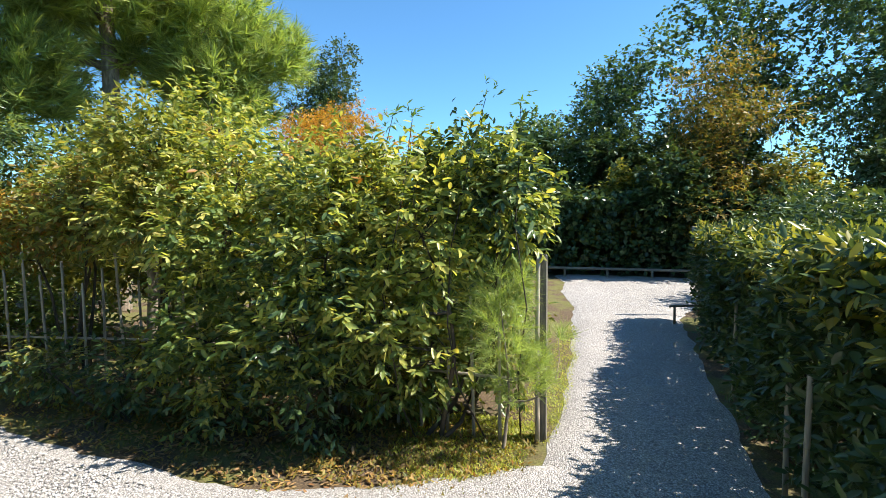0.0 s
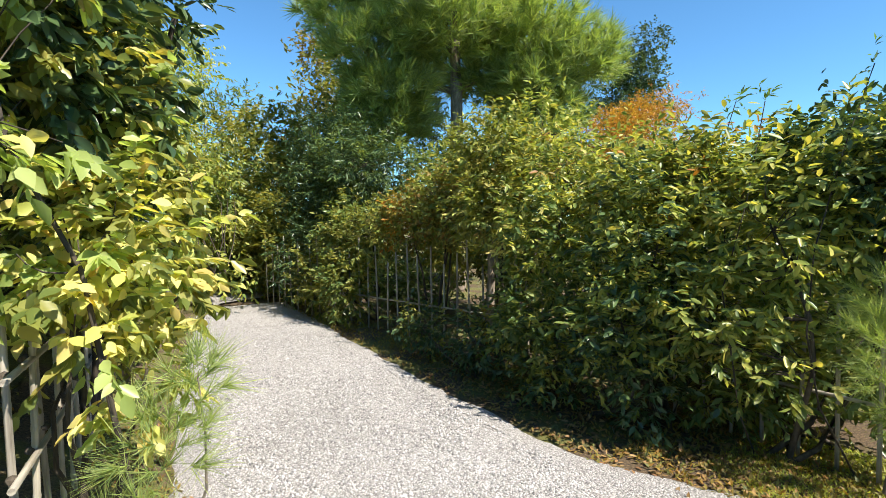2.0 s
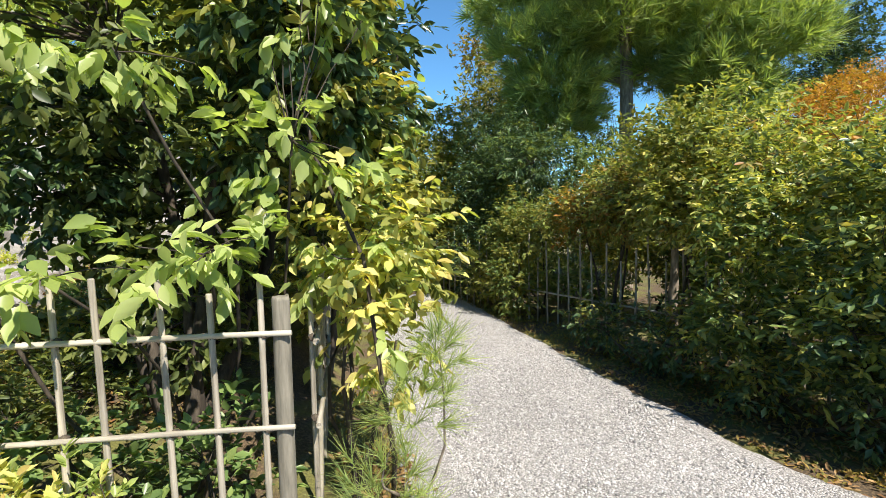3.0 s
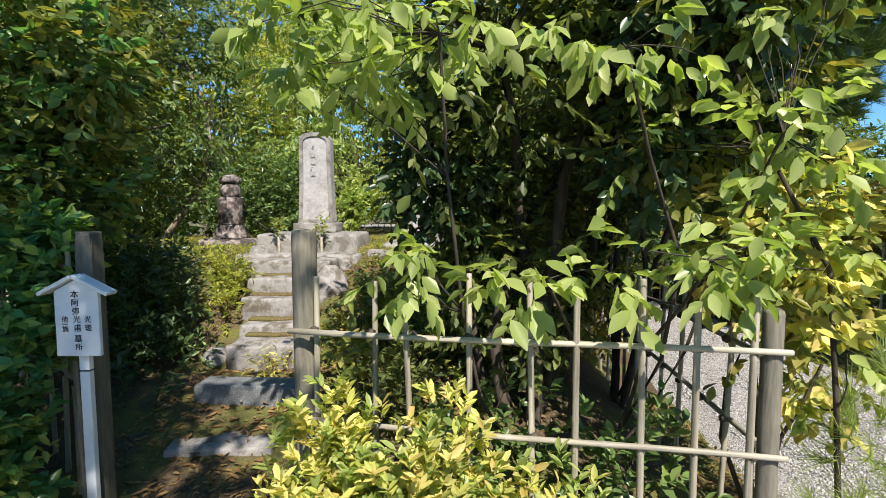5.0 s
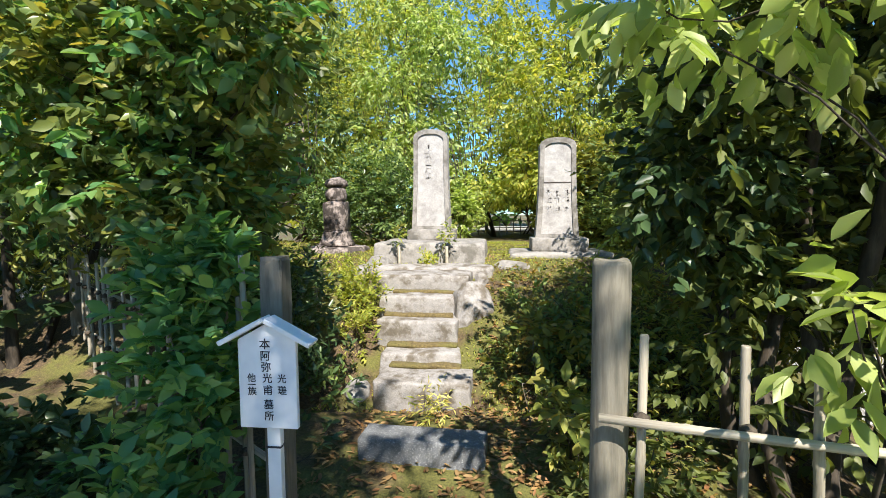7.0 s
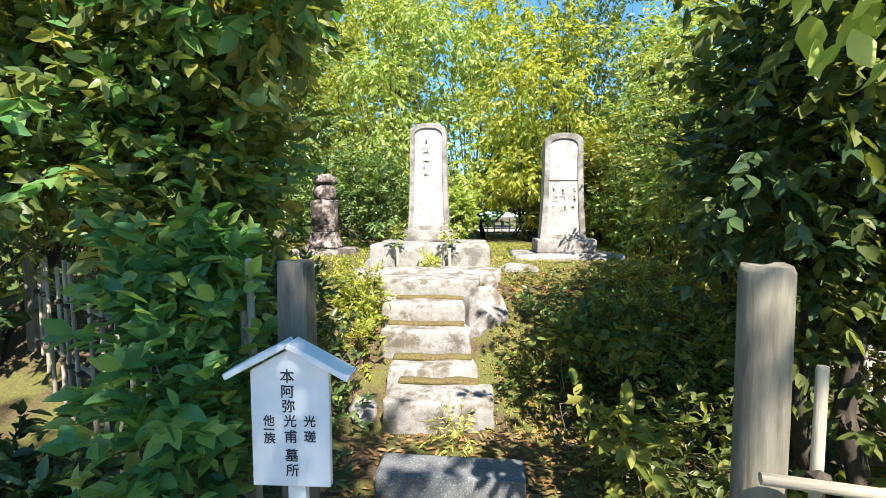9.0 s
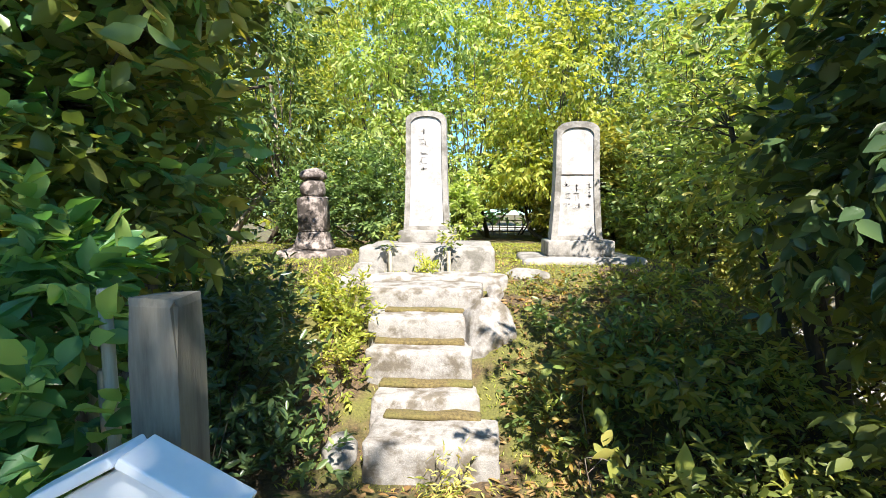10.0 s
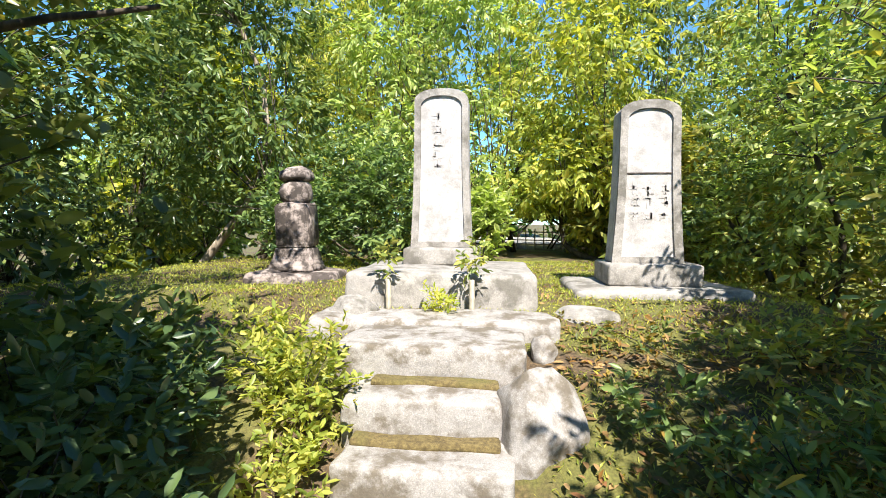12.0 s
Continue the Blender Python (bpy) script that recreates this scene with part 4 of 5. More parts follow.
# the dull leaf colour stands for the shade of the tree above
plant("azalea", 29, (-0.45, 3.75, 0.24), [((-0.5, 3.85, 0.5), (0.22, 0.25, 0.2)), ((-0.3, 3.5, 0.45), (0.25, 0.25, 0.22)), ((-0.15, 3.95, 0.55), (0.25, 0.25, 0.25)), ((-0.52, 3.4, 0.32), (0.12, 0.18, 0.12))],
      200, 8, 0.09, 0.055, "oval", DULL_SHADE, "green low azalea near the gate, dulled for shade", "shrub", DARK_WOOD, 4, 0.008, 70, 0.45, 0.1, 0.4, in_plot, extra=(((0, 1, 2), 60, OLIVE, 0.05, "olive leaves"),))
for k, (x, y, z) in enumerate(((-0.72, 4.12, 0.62), (-0.55, 3.62, 0.66), (-0.3, 4.35, 0.85), (-0.62, 4.6, 0.8))):
    plant("sapling", 300 + k, (x + 0.06, y + 0.05, z - 0.42), [((x, y, z), (0.11, 0.11, 0.1))], 16, 5, 0.1, 0.085, "broad", OLIVE, "thin sapling with dull green leaves", "sapling", PALE_BARK, 1, 0.004, 8, 0.6, 0.3, 0.2, in_plot, "saplings beside the steps")
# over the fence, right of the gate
# dull and dark leaves paint the crown's shade, lime ones its sunlit edge
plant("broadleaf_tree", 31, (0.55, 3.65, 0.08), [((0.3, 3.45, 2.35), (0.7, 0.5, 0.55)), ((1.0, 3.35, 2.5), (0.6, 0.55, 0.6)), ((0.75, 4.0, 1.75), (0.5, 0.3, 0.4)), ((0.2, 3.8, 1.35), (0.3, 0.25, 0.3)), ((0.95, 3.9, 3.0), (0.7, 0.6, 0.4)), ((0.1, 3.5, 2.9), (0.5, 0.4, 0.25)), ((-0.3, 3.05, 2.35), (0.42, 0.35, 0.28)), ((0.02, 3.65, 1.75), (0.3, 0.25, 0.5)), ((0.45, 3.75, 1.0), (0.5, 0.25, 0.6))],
      230, 9, 0.18, 0.08, "broad", DULL_SHADE, "leafy tree that leans over the bamboo fence", "tree", DARK_WOOD, 5, 0.05, 170, 0.5, 0.35, 0.1, in_plot,
      extra=(((1, 6), 36, LIME, 0.09, "lime leaves coloured bright for sun"), ((0, 1, 2, 3, 4, 5), 820, DULL_SHADE, 0.075, "olive inner leaves dulled for shade"), ((7,), 200, DARK, 0.07, "lower leaves coloured dark for shade"), ((7, 8), 220, DULL_SHADE, 0.07, "lower leaves dulled for shade")), trunk_name="trunk")
plant("overhanging_branch", 32, (0.62, 3.2, 0.05), [((0.0, 2.5, 2.08), (0.22, 0.14, 0.09)), ((0.6, 2.45, 2.02), (0.3, 0.15, 0.08)), ((0.35, 2.44, 1.27), (0.5, 0.12, 0.07)), ((0.85, 2.36, 1.34), (0.3, 0.14, 0.08)), ((1.15, 2.5, 1.75), (0.22, 0.15, 0.2)), ((-0.45, 2.55, 2.2), (0.3, 0.2, 0.1)), ((-0.6, 2.8, 2.1), (0.2, 0.2, 0.1)), ((-0.35, 2.7, 2.0), (0.25, 0.2, 0.1)), ((-0.1, 2.55, 1.3), (0.25, 0.12, 0.06)), ((1.25, 2.6, 2.3), (0.2, 0.2, 0.16))],
      165, 7, 0.17, 0.086, "broad", LIME, "slender shrub with bright drooping lime leaves", "shrub", DARK_WOOD, 5, 0.012, 60, 0.6, 0.55, -0.05, in_plot, flat=0.9)
plant("azalea", 33, (-0.05, 2.42, 0.0), [((-0.28, 2.42, 0.42), (0.28, 0.15, 0.36)), ((0.02, 2.40, 0.46), (0.26, 0.15, 0.36)), ((0.35, 2.36, 0.3), (0.25, 0.15, 0.28)), ((-0.45, 2.46, 0.3), (0.22, 0.13, 0.28)), ((-0.62, 2.5, 0.28), (0.16, 0.1, 0.26)), ((-0.4, 2.47, 0.68), (0.16, 0.1, 0.2))],
      800, 9, 0.065, 0.055, "oval", YELLOW, "yellowing azalea bush before the bamboo fence", "shrub", DARK_WOOD, 6, 0.009, 60, 0.6, -0.1, 0.7, in_plot, extra=(((0, 1, 2, 5), 260, LIME, 0.052, "lime green leaves"),), flat=1.1)
plant("azalea", 34, (0.8, 2.62, 0.0), [((0.75, 2.75, 0.4), (0.35, 0.16, 0.35)), ((0.2, 2.9, 0.45), (0.35, 0.16, 0.35))], 130, 8, 0.09, 0.06, "broad", FRESH, "green shrub behind the bamboo lattice", "shrub", DARK_WOOD, 4, 0.01, 40, 0.6, 0.1, 0.4, in_plot)
plant("evergreen_tree", 35, (0.75, 4.9, 0.3), [((0.35, 4.7, 1.8), (0.45, 0.45, 0.7)), ((0.95, 5.1, 2.1), (0.6, 0.6, 0.9)), ((0.55, 5.7, 2.1), (0.5, 0.5, 0.8)), ((1.1, 5.7, 3.0), (0.7, 0.7, 0.7)), ((0.95, 4.4, 1.3), (0.5, 0.4, 0.5))],
      430, 9, 0.16, 0.07, "oval", LEAFY, "bushy olive green tree on the bank", "tree", DARK_WOOD, 4, 0.035, 150, 0.45, 0.25, 0.15, in_plot, extra=(((0, 1, 2, 3), 330, LIME, 0.07, "light green leaves"), ((0, 4), 160, DULL_SHADE, 0.065, "leaves dulled in colour for shade")), trunk_name="trunk")
plant("evergreen_tree", 36, (1.0, 7.2, 0.5), [((0.9, 7.0, 2.0), (0.5, 0.6, 0.9)), ((1.2, 7.8, 2.6), (0.7, 0.8, 1.0)), ((0.75, 7.9, 1.6), (0.5, 0.5, 0.5)), ((1.3, 7.4, 3.4), (0.8, 0.8, 0.7))],
      650, 8, 0.18, 0.08, "simple", LIME, "light green tree beside the graves", "tree", DARK_WOOD, 3, 0.035, 90, 0.45, 0.25, 0.15, above, extra=(((0, 2), 400, GREEN, 0.075, "green leaves"),), trunk_name="trunk")

plant("fern", 37, (-1.22, 4.22, 0.34), [((-1.2, 4.2, 0.42), (0.12, 0.07, 0.06))], 26, 7, 0.14, 0.05, "narrow", YELLOW, "yellow green fern between the kerb and steps", "fern", DARK_WOOD, 1, 0.004, 0, 0.6, 0.3, 0.2)
plant("slender_tree", 38, (-4.95, 9.3, 1.05), [((-5.0, 9.3, 5.2), (0.8, 0.8, 0.7)), ((-4.6, 9.0, 4.3), (0.6, 0.6, 0.4))], 420, 9, 0.25, 0.09, "oval", GREEN, "slender tree with a pale smooth trunk", "tree", PALE_BARK, 1, 0.06, 40, 0.5, 0.4, 0.1, above, trunk_name="trunk")
# trees behind the graves
BACK = [(-6.0, 10.5, 4.6, "GREEN", 1), (-4.4, 9.6, 4.2, "GREEN", 2), (-3.4, 11.2, 5.4, "GOLDEN", 3), (-2.2, 10.0, 4.6, "LIME", 4), (-0.9, 11.6, 5.2, "GOLDEN", 5), (0.2, 10.0, 3.9, "GOLDEN", 6),
        (1.2, 11.2, 5.0, "GREEN", 7), (2.0, 9.6, 3.6, "LEAFY", 8), (-5.2, 13.0, 6.4, "LEAFY", 9), (-4.3, 15.2, 6.2, "LIME", 10), (2.6, 15.0, 5.6, "GREEN", 12), (-7.8, 9.0, 5.4, "DARK", 13), (-3.0, 13.2, 6.6, "GOLDEN", 14), (2.6, 13.0, 4.4, "GOLDEN", 16)]
MATS = {"GREEN": GREEN, "GOLDEN": GOLDEN, "LIME": LIME, "DARK": DARK, "OLIVE": OLIVE, "RUST": RUST, "ORANGE": ORANGE, "LEAFY": LEAFY, "FRESH": FRESH, "WOODS": WOODS}
WORDS = {"GREEN": "green leafy", "GOLDEN": "golden green sunlit", "LIME": "light lime green", "LEAFY": "yellow green", "DARK": "dark evergreen", "OLIVE": "olive green", "RUST": "rust coloured autumn", "ORANGE": "orange autumn", "WOODS": "dense green"}


def crown_lobes(rng, x, y, z0, top, r, n, squash=0.75):
    out = []
    for i in range(n):
        k = (i + rng.random()) / n
        a = rng.random() * 6.28
        d = r * (0.25 + 0.6 * rng.random()) * (1 - 0.45 * k)
        s = r * (0.42 + 0.2 * rng.random()) * (1 - 0.25 * k)
        out.append(((x + d * math.cos(a), y + d * math.sin(a), z0 + (top - z0 - s * 0.7) * k + s * 0.3), (s, s, s * squash)))
    return out


def tree(name, x, y, top, mat, seed, r=1.1, low=0.35, n=8, twigs=1300, per=8, size=0.075, shape="simple", words="tree behind the graves", trunk=0.04, group="", shell=0.4, twig_len=0.22, flat=1.2, squash=0.75, droop=0.15):
    rng = np.random.default_rng(seed + 100)
    z = float(height(x, y))
    lob = crown_lobes(rng, x, y, z + (top - z) * low * 0.6, top, r, n, squash)
    return plant(name, seed, (x, y, z - 0.02), lob, twigs, per, twig_len, size, shape, MATS[mat], WORDS[mat] + " " + words, "tree", DARK_WOOD, 2, trunk, 36, shell, droop, 0.05, view_gap, group, flat=flat, trunk_name="trunk")


for x, y, top, mat, sd in BACK:
    tree("slender_tree", x, y, top * 1.22 + 0.4, mat, sd + 40, r=1.4, low=0.04, n=22, twigs=860, per=11, size=0.105, droop=0.6, trunk=0.055, shape="oval" if y < 11 else "simple", twig_len=0.32, flat=0.35, squash=0.36, shell=0.5, group="trees behind the graves")

for k, (x, y, h, mat) in enumerate(((-12, 12, 6.5, "GREEN"), (-9.5, 15, 7.0, "LIME"), (-6.5, 18.5, 7.5, "GOLDEN"), (-3.5, 19.5, 8.0, "GREEN"), (-0.5, 21.0, 8.0, "LIME"), (2.5, 20, 7.5, "GREEN"), (-13, 7, 6.0, "DARK"), (-12.5, 3.2, 5.5, "GREEN"), (-9.0, 6.2, 4.6, "DARK"), (-11, 18, 7.5, "GREEN"), (-7.2, 4.4, 4.0, "DARK"), (-7.0, 12.5, 6.0, "GOLDEN"), (-8.6, 1.8, 4.0, "GREEN"))):
    tree("woodland_tree", x, y, h + 1.2, mat, 60 + k, r=2.0, low=0.03, n=14, twigs=950, size=0.2, shape="tuft", words="tree behind the grave plot", twig_len=0.4, flat=0.5, squash=0.45, droop=0.4, group="trees round the plot")
# an unseen tall tree, added south of the court, shades gate and sign
plant("unseen_shade_tree", 59, (-3.4, -3.0, 0.0), [((-1.7, -0.55, 4.9), (1.1, 0.8, 0.5)), ((-2.9, -0.3, 4.7), (1.2, 0.8, 0.5)), ((-1.3, -0.9, 5.6), (0.9, 0.9, 0.6)), ((-3.2, -1.5, 5.6), (1.4, 1.4, 0.9)), ((-4.4, -0.8, 5.0), (1.1, 1.0, 0.6)), ((-0.8, 0.1, 5.0), (0.7, 0.8, 0.4)), ((0.1, -0.65, 5.0), (0.5, 0.45, 0.3)), ((-1.1, -1.1, 5.0), (0.8, 0.6, 0.35)), ((-0.5, -0.7, 5.2), (0.6, 0.5, 0.3)), ((-2.6, -0.9, 5.1), (0.8, 0.5, 0.35))],
      2300, 8, 0.25, 0.11, "oval", GREEN, "unseen tall leafy tree added to shade the gate", "tree", DARK_WOOD, 3, 0.11, 60, 0.4, 0.3, 0.1, None, trunk_name="trunk")

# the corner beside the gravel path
# shade inside the shrub is painted by dark leaves among the lime ones
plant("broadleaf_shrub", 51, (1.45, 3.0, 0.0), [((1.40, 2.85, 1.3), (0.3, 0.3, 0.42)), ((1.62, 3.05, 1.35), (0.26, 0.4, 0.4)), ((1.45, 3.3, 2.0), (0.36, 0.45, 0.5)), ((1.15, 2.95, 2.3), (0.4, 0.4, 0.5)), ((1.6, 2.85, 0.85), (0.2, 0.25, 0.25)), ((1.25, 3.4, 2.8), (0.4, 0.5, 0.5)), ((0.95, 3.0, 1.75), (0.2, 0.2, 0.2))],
      190, 9, 0.15, 0.075, "broad", LIME, "yellow green broad-leaved shrub at the fence corner", "shrub", DARK_WOOD, 5, 0.014, 90, 0.5, 0.45, 0.0, in_plot, extra=(((0, 1, 2, 4), 170, YELLOW, 0.076, "yellowing leaves"), ((2, 3, 5, 6), 620, DARK, 0.08, "inner leaves coloured dark for shade"), ((0, 1, 2, 3, 6), 280, OLIVE, 0.078, "olive leaves")), flat=0.8)
plant("evergreen_tree", 52, (1.25, 4.3, 0.0), [((1.3, 4.2, 2.2), (0.45, 0.5, 0.7)), ((1.1, 4.5, 2.9), (0.5, 0.5, 0.6)), ((1.35, 4.9, 1.5), (0.45, 0.5, 0.7)), ((1.86, 3.78, 2.64), (0.14, 0.14, 0.2))],
      1100, 9, 0.16, 0.085, "oval", DARK, "glossy dark evergreen behind the corner shrub", "tree", DARK_WOOD, 4, 0.03, 90, 0.5, 0.2, 0.2, above, trunk_name="trunk")
plant("path_shrub", 53, (1.45, 6.0, 0.0), [((1.4, 5.8, 0.9), (0.4, 0.5, 0.7)), ((1.35, 6.7, 1.2), (0.5, 0.6, 0.9)), ((1.25, 7.8, 1.4), (0.5, 0.7, 1.0)), ((1.4, 5.2, 0.7), (0.3, 0.4, 0.5))],
      1300, 8, 0.18, 0.08, "oval", OLIVE, "olive shrub along the gravel path", "shrub", DARK_WOOD, 4, 0.02, 70, 0.45, 0.25, 0.2, above)


def needles(name, seed, base, tufts, length, count, label, category, limbs=(), trunk=None, shape="needle"):
    """A pine: trunk, limbs, and tufts of needles at (centre, radii, number)."""
    rng = np.random.default_rng(seed)
    o = np.array(base, float)
    thing = empty(name, base, label, category)
    at, al = [], []
    for c, r, n in tufts:
        d = unit(rng.normal(0, 1, (n, 3)))
        p = np.array(c) + d * np.array(r) * (rng.random((n, 1)) ** 0.4)
        out = unit(d * np.array([1, 1, 0.5]) + np.array([0, 0, 0.55]) + rng.normal(0, 0.25, (n, 3)))
        for k in range(count):
            at.append(p + out * (0.5 * length * rng.random((n, 1))))
            al.append(unit(out * 0.9 + rng.normal(0, 0.5, (n, 3))))
    at, al = np.concatenate(at), np.concatenate(al)
    s = length * (0.7 + 0.6 * rng.random(len(at)))
    link_mesh("needles", leaf_mesh("needles", at - o, al, rng.normal(0, 1, al.shape), s, shape), NEEDLE, thing)
    if trunk:
        v, f = tube_arrays([[(np.array(q) - o, r) for q, r in trunk]], 10)
        link_mesh("trunk", mesh_np("trunk", v, f, True), PALE_BARK, thing)
    for a, b, r0 in limbs:
        v, f = tube_arrays([[(q - o, r) for q, r in limb(rng, a, b, r0, r0 * 0.25, 0.1, 6)]], 7)
        link_mesh("limb", mesh_np("limb", v, f, True), PALE_BARK, thing)
    return thing


needles("pine_seedling", 61, (1.55, 2.62, 0.0), [((1.62, 2.62, 0.62), (0.16, 0.14, 0.2), 30), ((1.75, 2.66, 0.82), (0.1, 0.06, 0.08), 14), ((1.5, 2.5, 0.3), (0.2, 0.15, 0.2), 24)], 0.14, 34, "young green pine at the corner post", "pine",
        [((1.55, 2.62, 0.0), (1.76, 2.66, 0.85), 0.012), ((1.56, 2.62, 0.2), (1.5, 2.5, 0.5), 0.008)])
needles("pine_seedling", 62, (4.72, 1.3, 0.0), [((4.66, 1.3, 0.75), (0.2, 0.2, 0.24), 70), ((4.75, 1.2, 0.5), (0.2, 0.2, 0.2), 60), ((4.8, 1.3, 1.0), (0.15, 0.15, 0.15), 40), ((4.97, 1.0, 0.68), (0.05, 0.05, 0.06), 7)], 0.12, 34, "young pine beside the dark corner post", "pine",
        [((4.72, 1.3, 0.0), (4.66, 1.3, 0.9), 0.014), ((4.72, 1.3, 0.3), (4.97, 1.0, 0.68), 0.008)])
needles("pine_tree", 63, (7.2, 8.5, 0.0), [((7.0, 8.3, 5.0), (1.5, 1.5, 0.6), 520), ((5.9, 9.2, 4.7), (1.1, 1.1, 0.5), 360), ((8.2, 7.5, 4.8), (1.2, 1.2, 0.6), 460), ((7.9, 9.3, 5.9), (1.5, 1.3, 0.7), 420), ((6.4, 8.0, 6.2), (1.3, 1.3, 0.6), 420), ((8.2, 7.4, 3.9), (0.8, 0.8, 0.4), 260), ((7.3, 8.3, 7.2), (1.5, 1.5, 0.7), 420), ((5.4, 9.7, 5.6), (0.9, 0.9, 0.5), 260), ((6.2, 9.2, 3.9), (1.0, 1.0, 0.5), 330), ((7.9, 8.4, 4.2), (0.9, 0.9, 0.35), 240), ((6.2, 9.3, 3.3), (0.9, 0.9, 0.4), 240), ((8.6, 7.6, 3.5), (0.9, 0.9, 0.4), 260), ((9.0, 7.0, 4.4), (0.9, 0.9, 0.5), 240)],
        0.3, 26, "tall green pine with a pale grey trunk", "pine tree",
        [((7.15, 8.4, 3.9), (6.3, 9.0, 4.9), 0.07), ((7.15, 8.4, 3.9), (8.4, 7.5, 4.9), 0.06), ((7.1, 8.4, 4.6), (7.9, 9.2, 6.1), 0.06), ((7.1, 8.4, 4.8), (6.4, 8.1, 6.3), 0.06), ((7.1, 8.4, 5.4), (7.3, 8.3, 7.2), 0.05)],
        [((7.2, 8.5, 0), 0.17), ((7.15, 8.4, 2.0), 0.14), ((7.15, 8.4, 3.9), 0.12), ((7.1, 8.4, 5.4), 0.09)], "brush")


# the planted bed across the path
def bed_shrub(seed, base, lobes, mat, twigs, size, shape, label, extra=(), trunks=4, keep=above, droop=0.3):
    return plant("garden_shrub", seed, base, lobes, twigs, 9, 0.17, size, shape, mat, label, "shrub", DARK_WOOD, trunks, 0.018, 80, 0.4, droop, 0.2, keep, "shrubs in the planted bed", extra)


bed_shrub(71, (4.75, 1.75, 0), [((4.6, 1.8, 1.35), (0.3, 0.32, 0.45)), ((4.85, 1.35, 1.6), (0.24, 0.24, 0.36)), ((5.0, 1.65, 1.72), (0.3, 0.3, 0.3)), ((5.1, 1.3, 1.45), (0.2, 0.22, 0.25)), ((4.5, 2.05, 0.8), (0.28, 0.3, 0.36)), ((4.65, 1.75, 0.65), (0.22, 0.22, 0.25))],
          LEAFY, 640, 0.072, "oval", "green long-leaved shrub at the bed's corner", ((((1, 2), 260, DARK, 0.075, "darker leaves")),))
# dark leaves in two lobes paint shaded hollows into the shrub
bed_shrub(72, (4.75, 2.55, 0), [((4.5, 2.45, 1.2), (0.36, 0.4, 0.55)), ((4.75, 2.6, 1.6), (0.4, 0.4, 0.36)), ((4.35, 2.6, 0.7), (0.3, 0.35, 0.45)), ((5.1, 2.3, 1.72), (0.4, 0.4, 0.32))], LEAFY, 620, 0.068, "oval", "dense green shrub with orange autumn tips",
          (((1, 3), 180, OLIVE, 0.08, "olive leaves"), ((1, 3), 22, ORANGE, 0.06, "orange leaves"), ((0, 2), 200, DARK, 0.07, "inner leaves coloured dark for shade")))
bed_shrub(73, (4.75, 3.45, 0), [((4.5, 3.35, 1.25), (0.38, 0.45, 0.5)), ((4.8, 3.5, 1.75), (0.45, 0.45, 0.4)), ((4.3, 3.3, 0.6), (0.28, 0.4, 0.4)), ((5.2, 3.2, 1.85), (0.5, 0.5, 0.35))], LEAFY, 520, 0.068, "oval", "yellow green shrub with drooping leaves",
          (((0, 2), 260, GREEN, 0.07, "green leaves"), ((0, 1), 90, YELLOW, 0.065, "yellow leaves"), ((1,), 40, RUST, 0.065, "rusty leaves")))
bed_shrub(74, (4.8, 4.45, 0), [((4.7, 4.3, 1.5), (0.4, 0.45, 0.34)), ((4.85, 4.5, 2.05), (0.5, 0.5, 0.45)), ((5.3, 4.3, 2.3), (0.5, 0.5, 0.4)), ((4.45, 4.1, 0.4), (0.2, 0.25, 0.25))], LEAFY, 560, 0.08, "simple", "tall green shrub over the paling fence",
          (((0, 1), 420, OLIVE, 0.08, "olive sunlit leaves"), ((0,), 110, YELLOW, 0.065, "yellow leaves"), ((0, 3), 70, RUST, 0.065, "rusty leaves")))
bed_shrub(75, (4.75, 5.5, 0), [((4.75, 5.3, 1.5), (0.35, 0.45, 0.3)), ((4.9, 5.6, 1.75), (0.4, 0.45, 0.35)), ((4.65, 6.0, 1.4), (0.35, 0.4, 0.34))], RUST, 420, 0.07, "simple", "rust and orange leaved autumn shrub", (((0, 1, 2), 420, LEAFY, 0.07, "green leaves"), ((2,), 60, ORANGE, 0.07, "orange leaves")))
bed_shrub(76, (4.6, 6.8, 0), [((4.05, 6.8, 0.5), (0.3, 0.4, 0.42)), ((4.3, 7.2, 1.1), (0.4, 0.5, 0.6)), ((4.4, 6.6, 1.2), (0.3, 0.35, 0.45)), ((3.95, 7.5, 0.6), (0.3, 0.4, 0.5))], OLIVE, 750, 0.08, "simple", "olive shrub at the edge of gravel", (((0, 1), 280, GREEN, 0.08, "green leaves"),))
bed_shrub(77, (4.6, 8.4, 0), [((4.0, 8.3, 0.8), (0.45, 0.6, 0.7)), ((4.6, 8.7, 2.0), (0.7, 0.8, 0.8)), ((4.9, 7.8, 2.3), (0.7, 0.7, 0.6)), ((4.4, 9.4, 1.5), (0.6, 0.7, 0.8)), ((4.9, 9.2, 2.9), (0.8, 0.8, 0.6))], DARK, 1900, 0.1, "narrow", "large dark glossy evergreen shrub", (((1, 2), 330, GREEN, 0.1, "green leaves"),))
for k, (x, y, h, mat) in enumerate(((6.2, 2.5, 1.9, "OLIVE"), (6.2, 3.4, 2.1, "GREEN"), (6.1, 4.8, 2.7, "GREEN"), (6.0, 6.3, 2.6, "OLIVE"), (6.3, 7.6, 2.8, "GREEN"), (9.5, 4.0, 2.2, "GREEN"), (8.2, 5.0, 2.5, "OLIVE"), (7.8, 3.2, 1.9, "GREEN"), (5.9, 9.4, 3.2, "GREEN"))):
    tree("garden_shrub", x, y, h, mat, 80 + k, r=0.95, low=0.1, n=7, twigs=900, size=0.1, words="shrub inside the planted bed", group="shrubs in the planted bed", trunk=0.025)
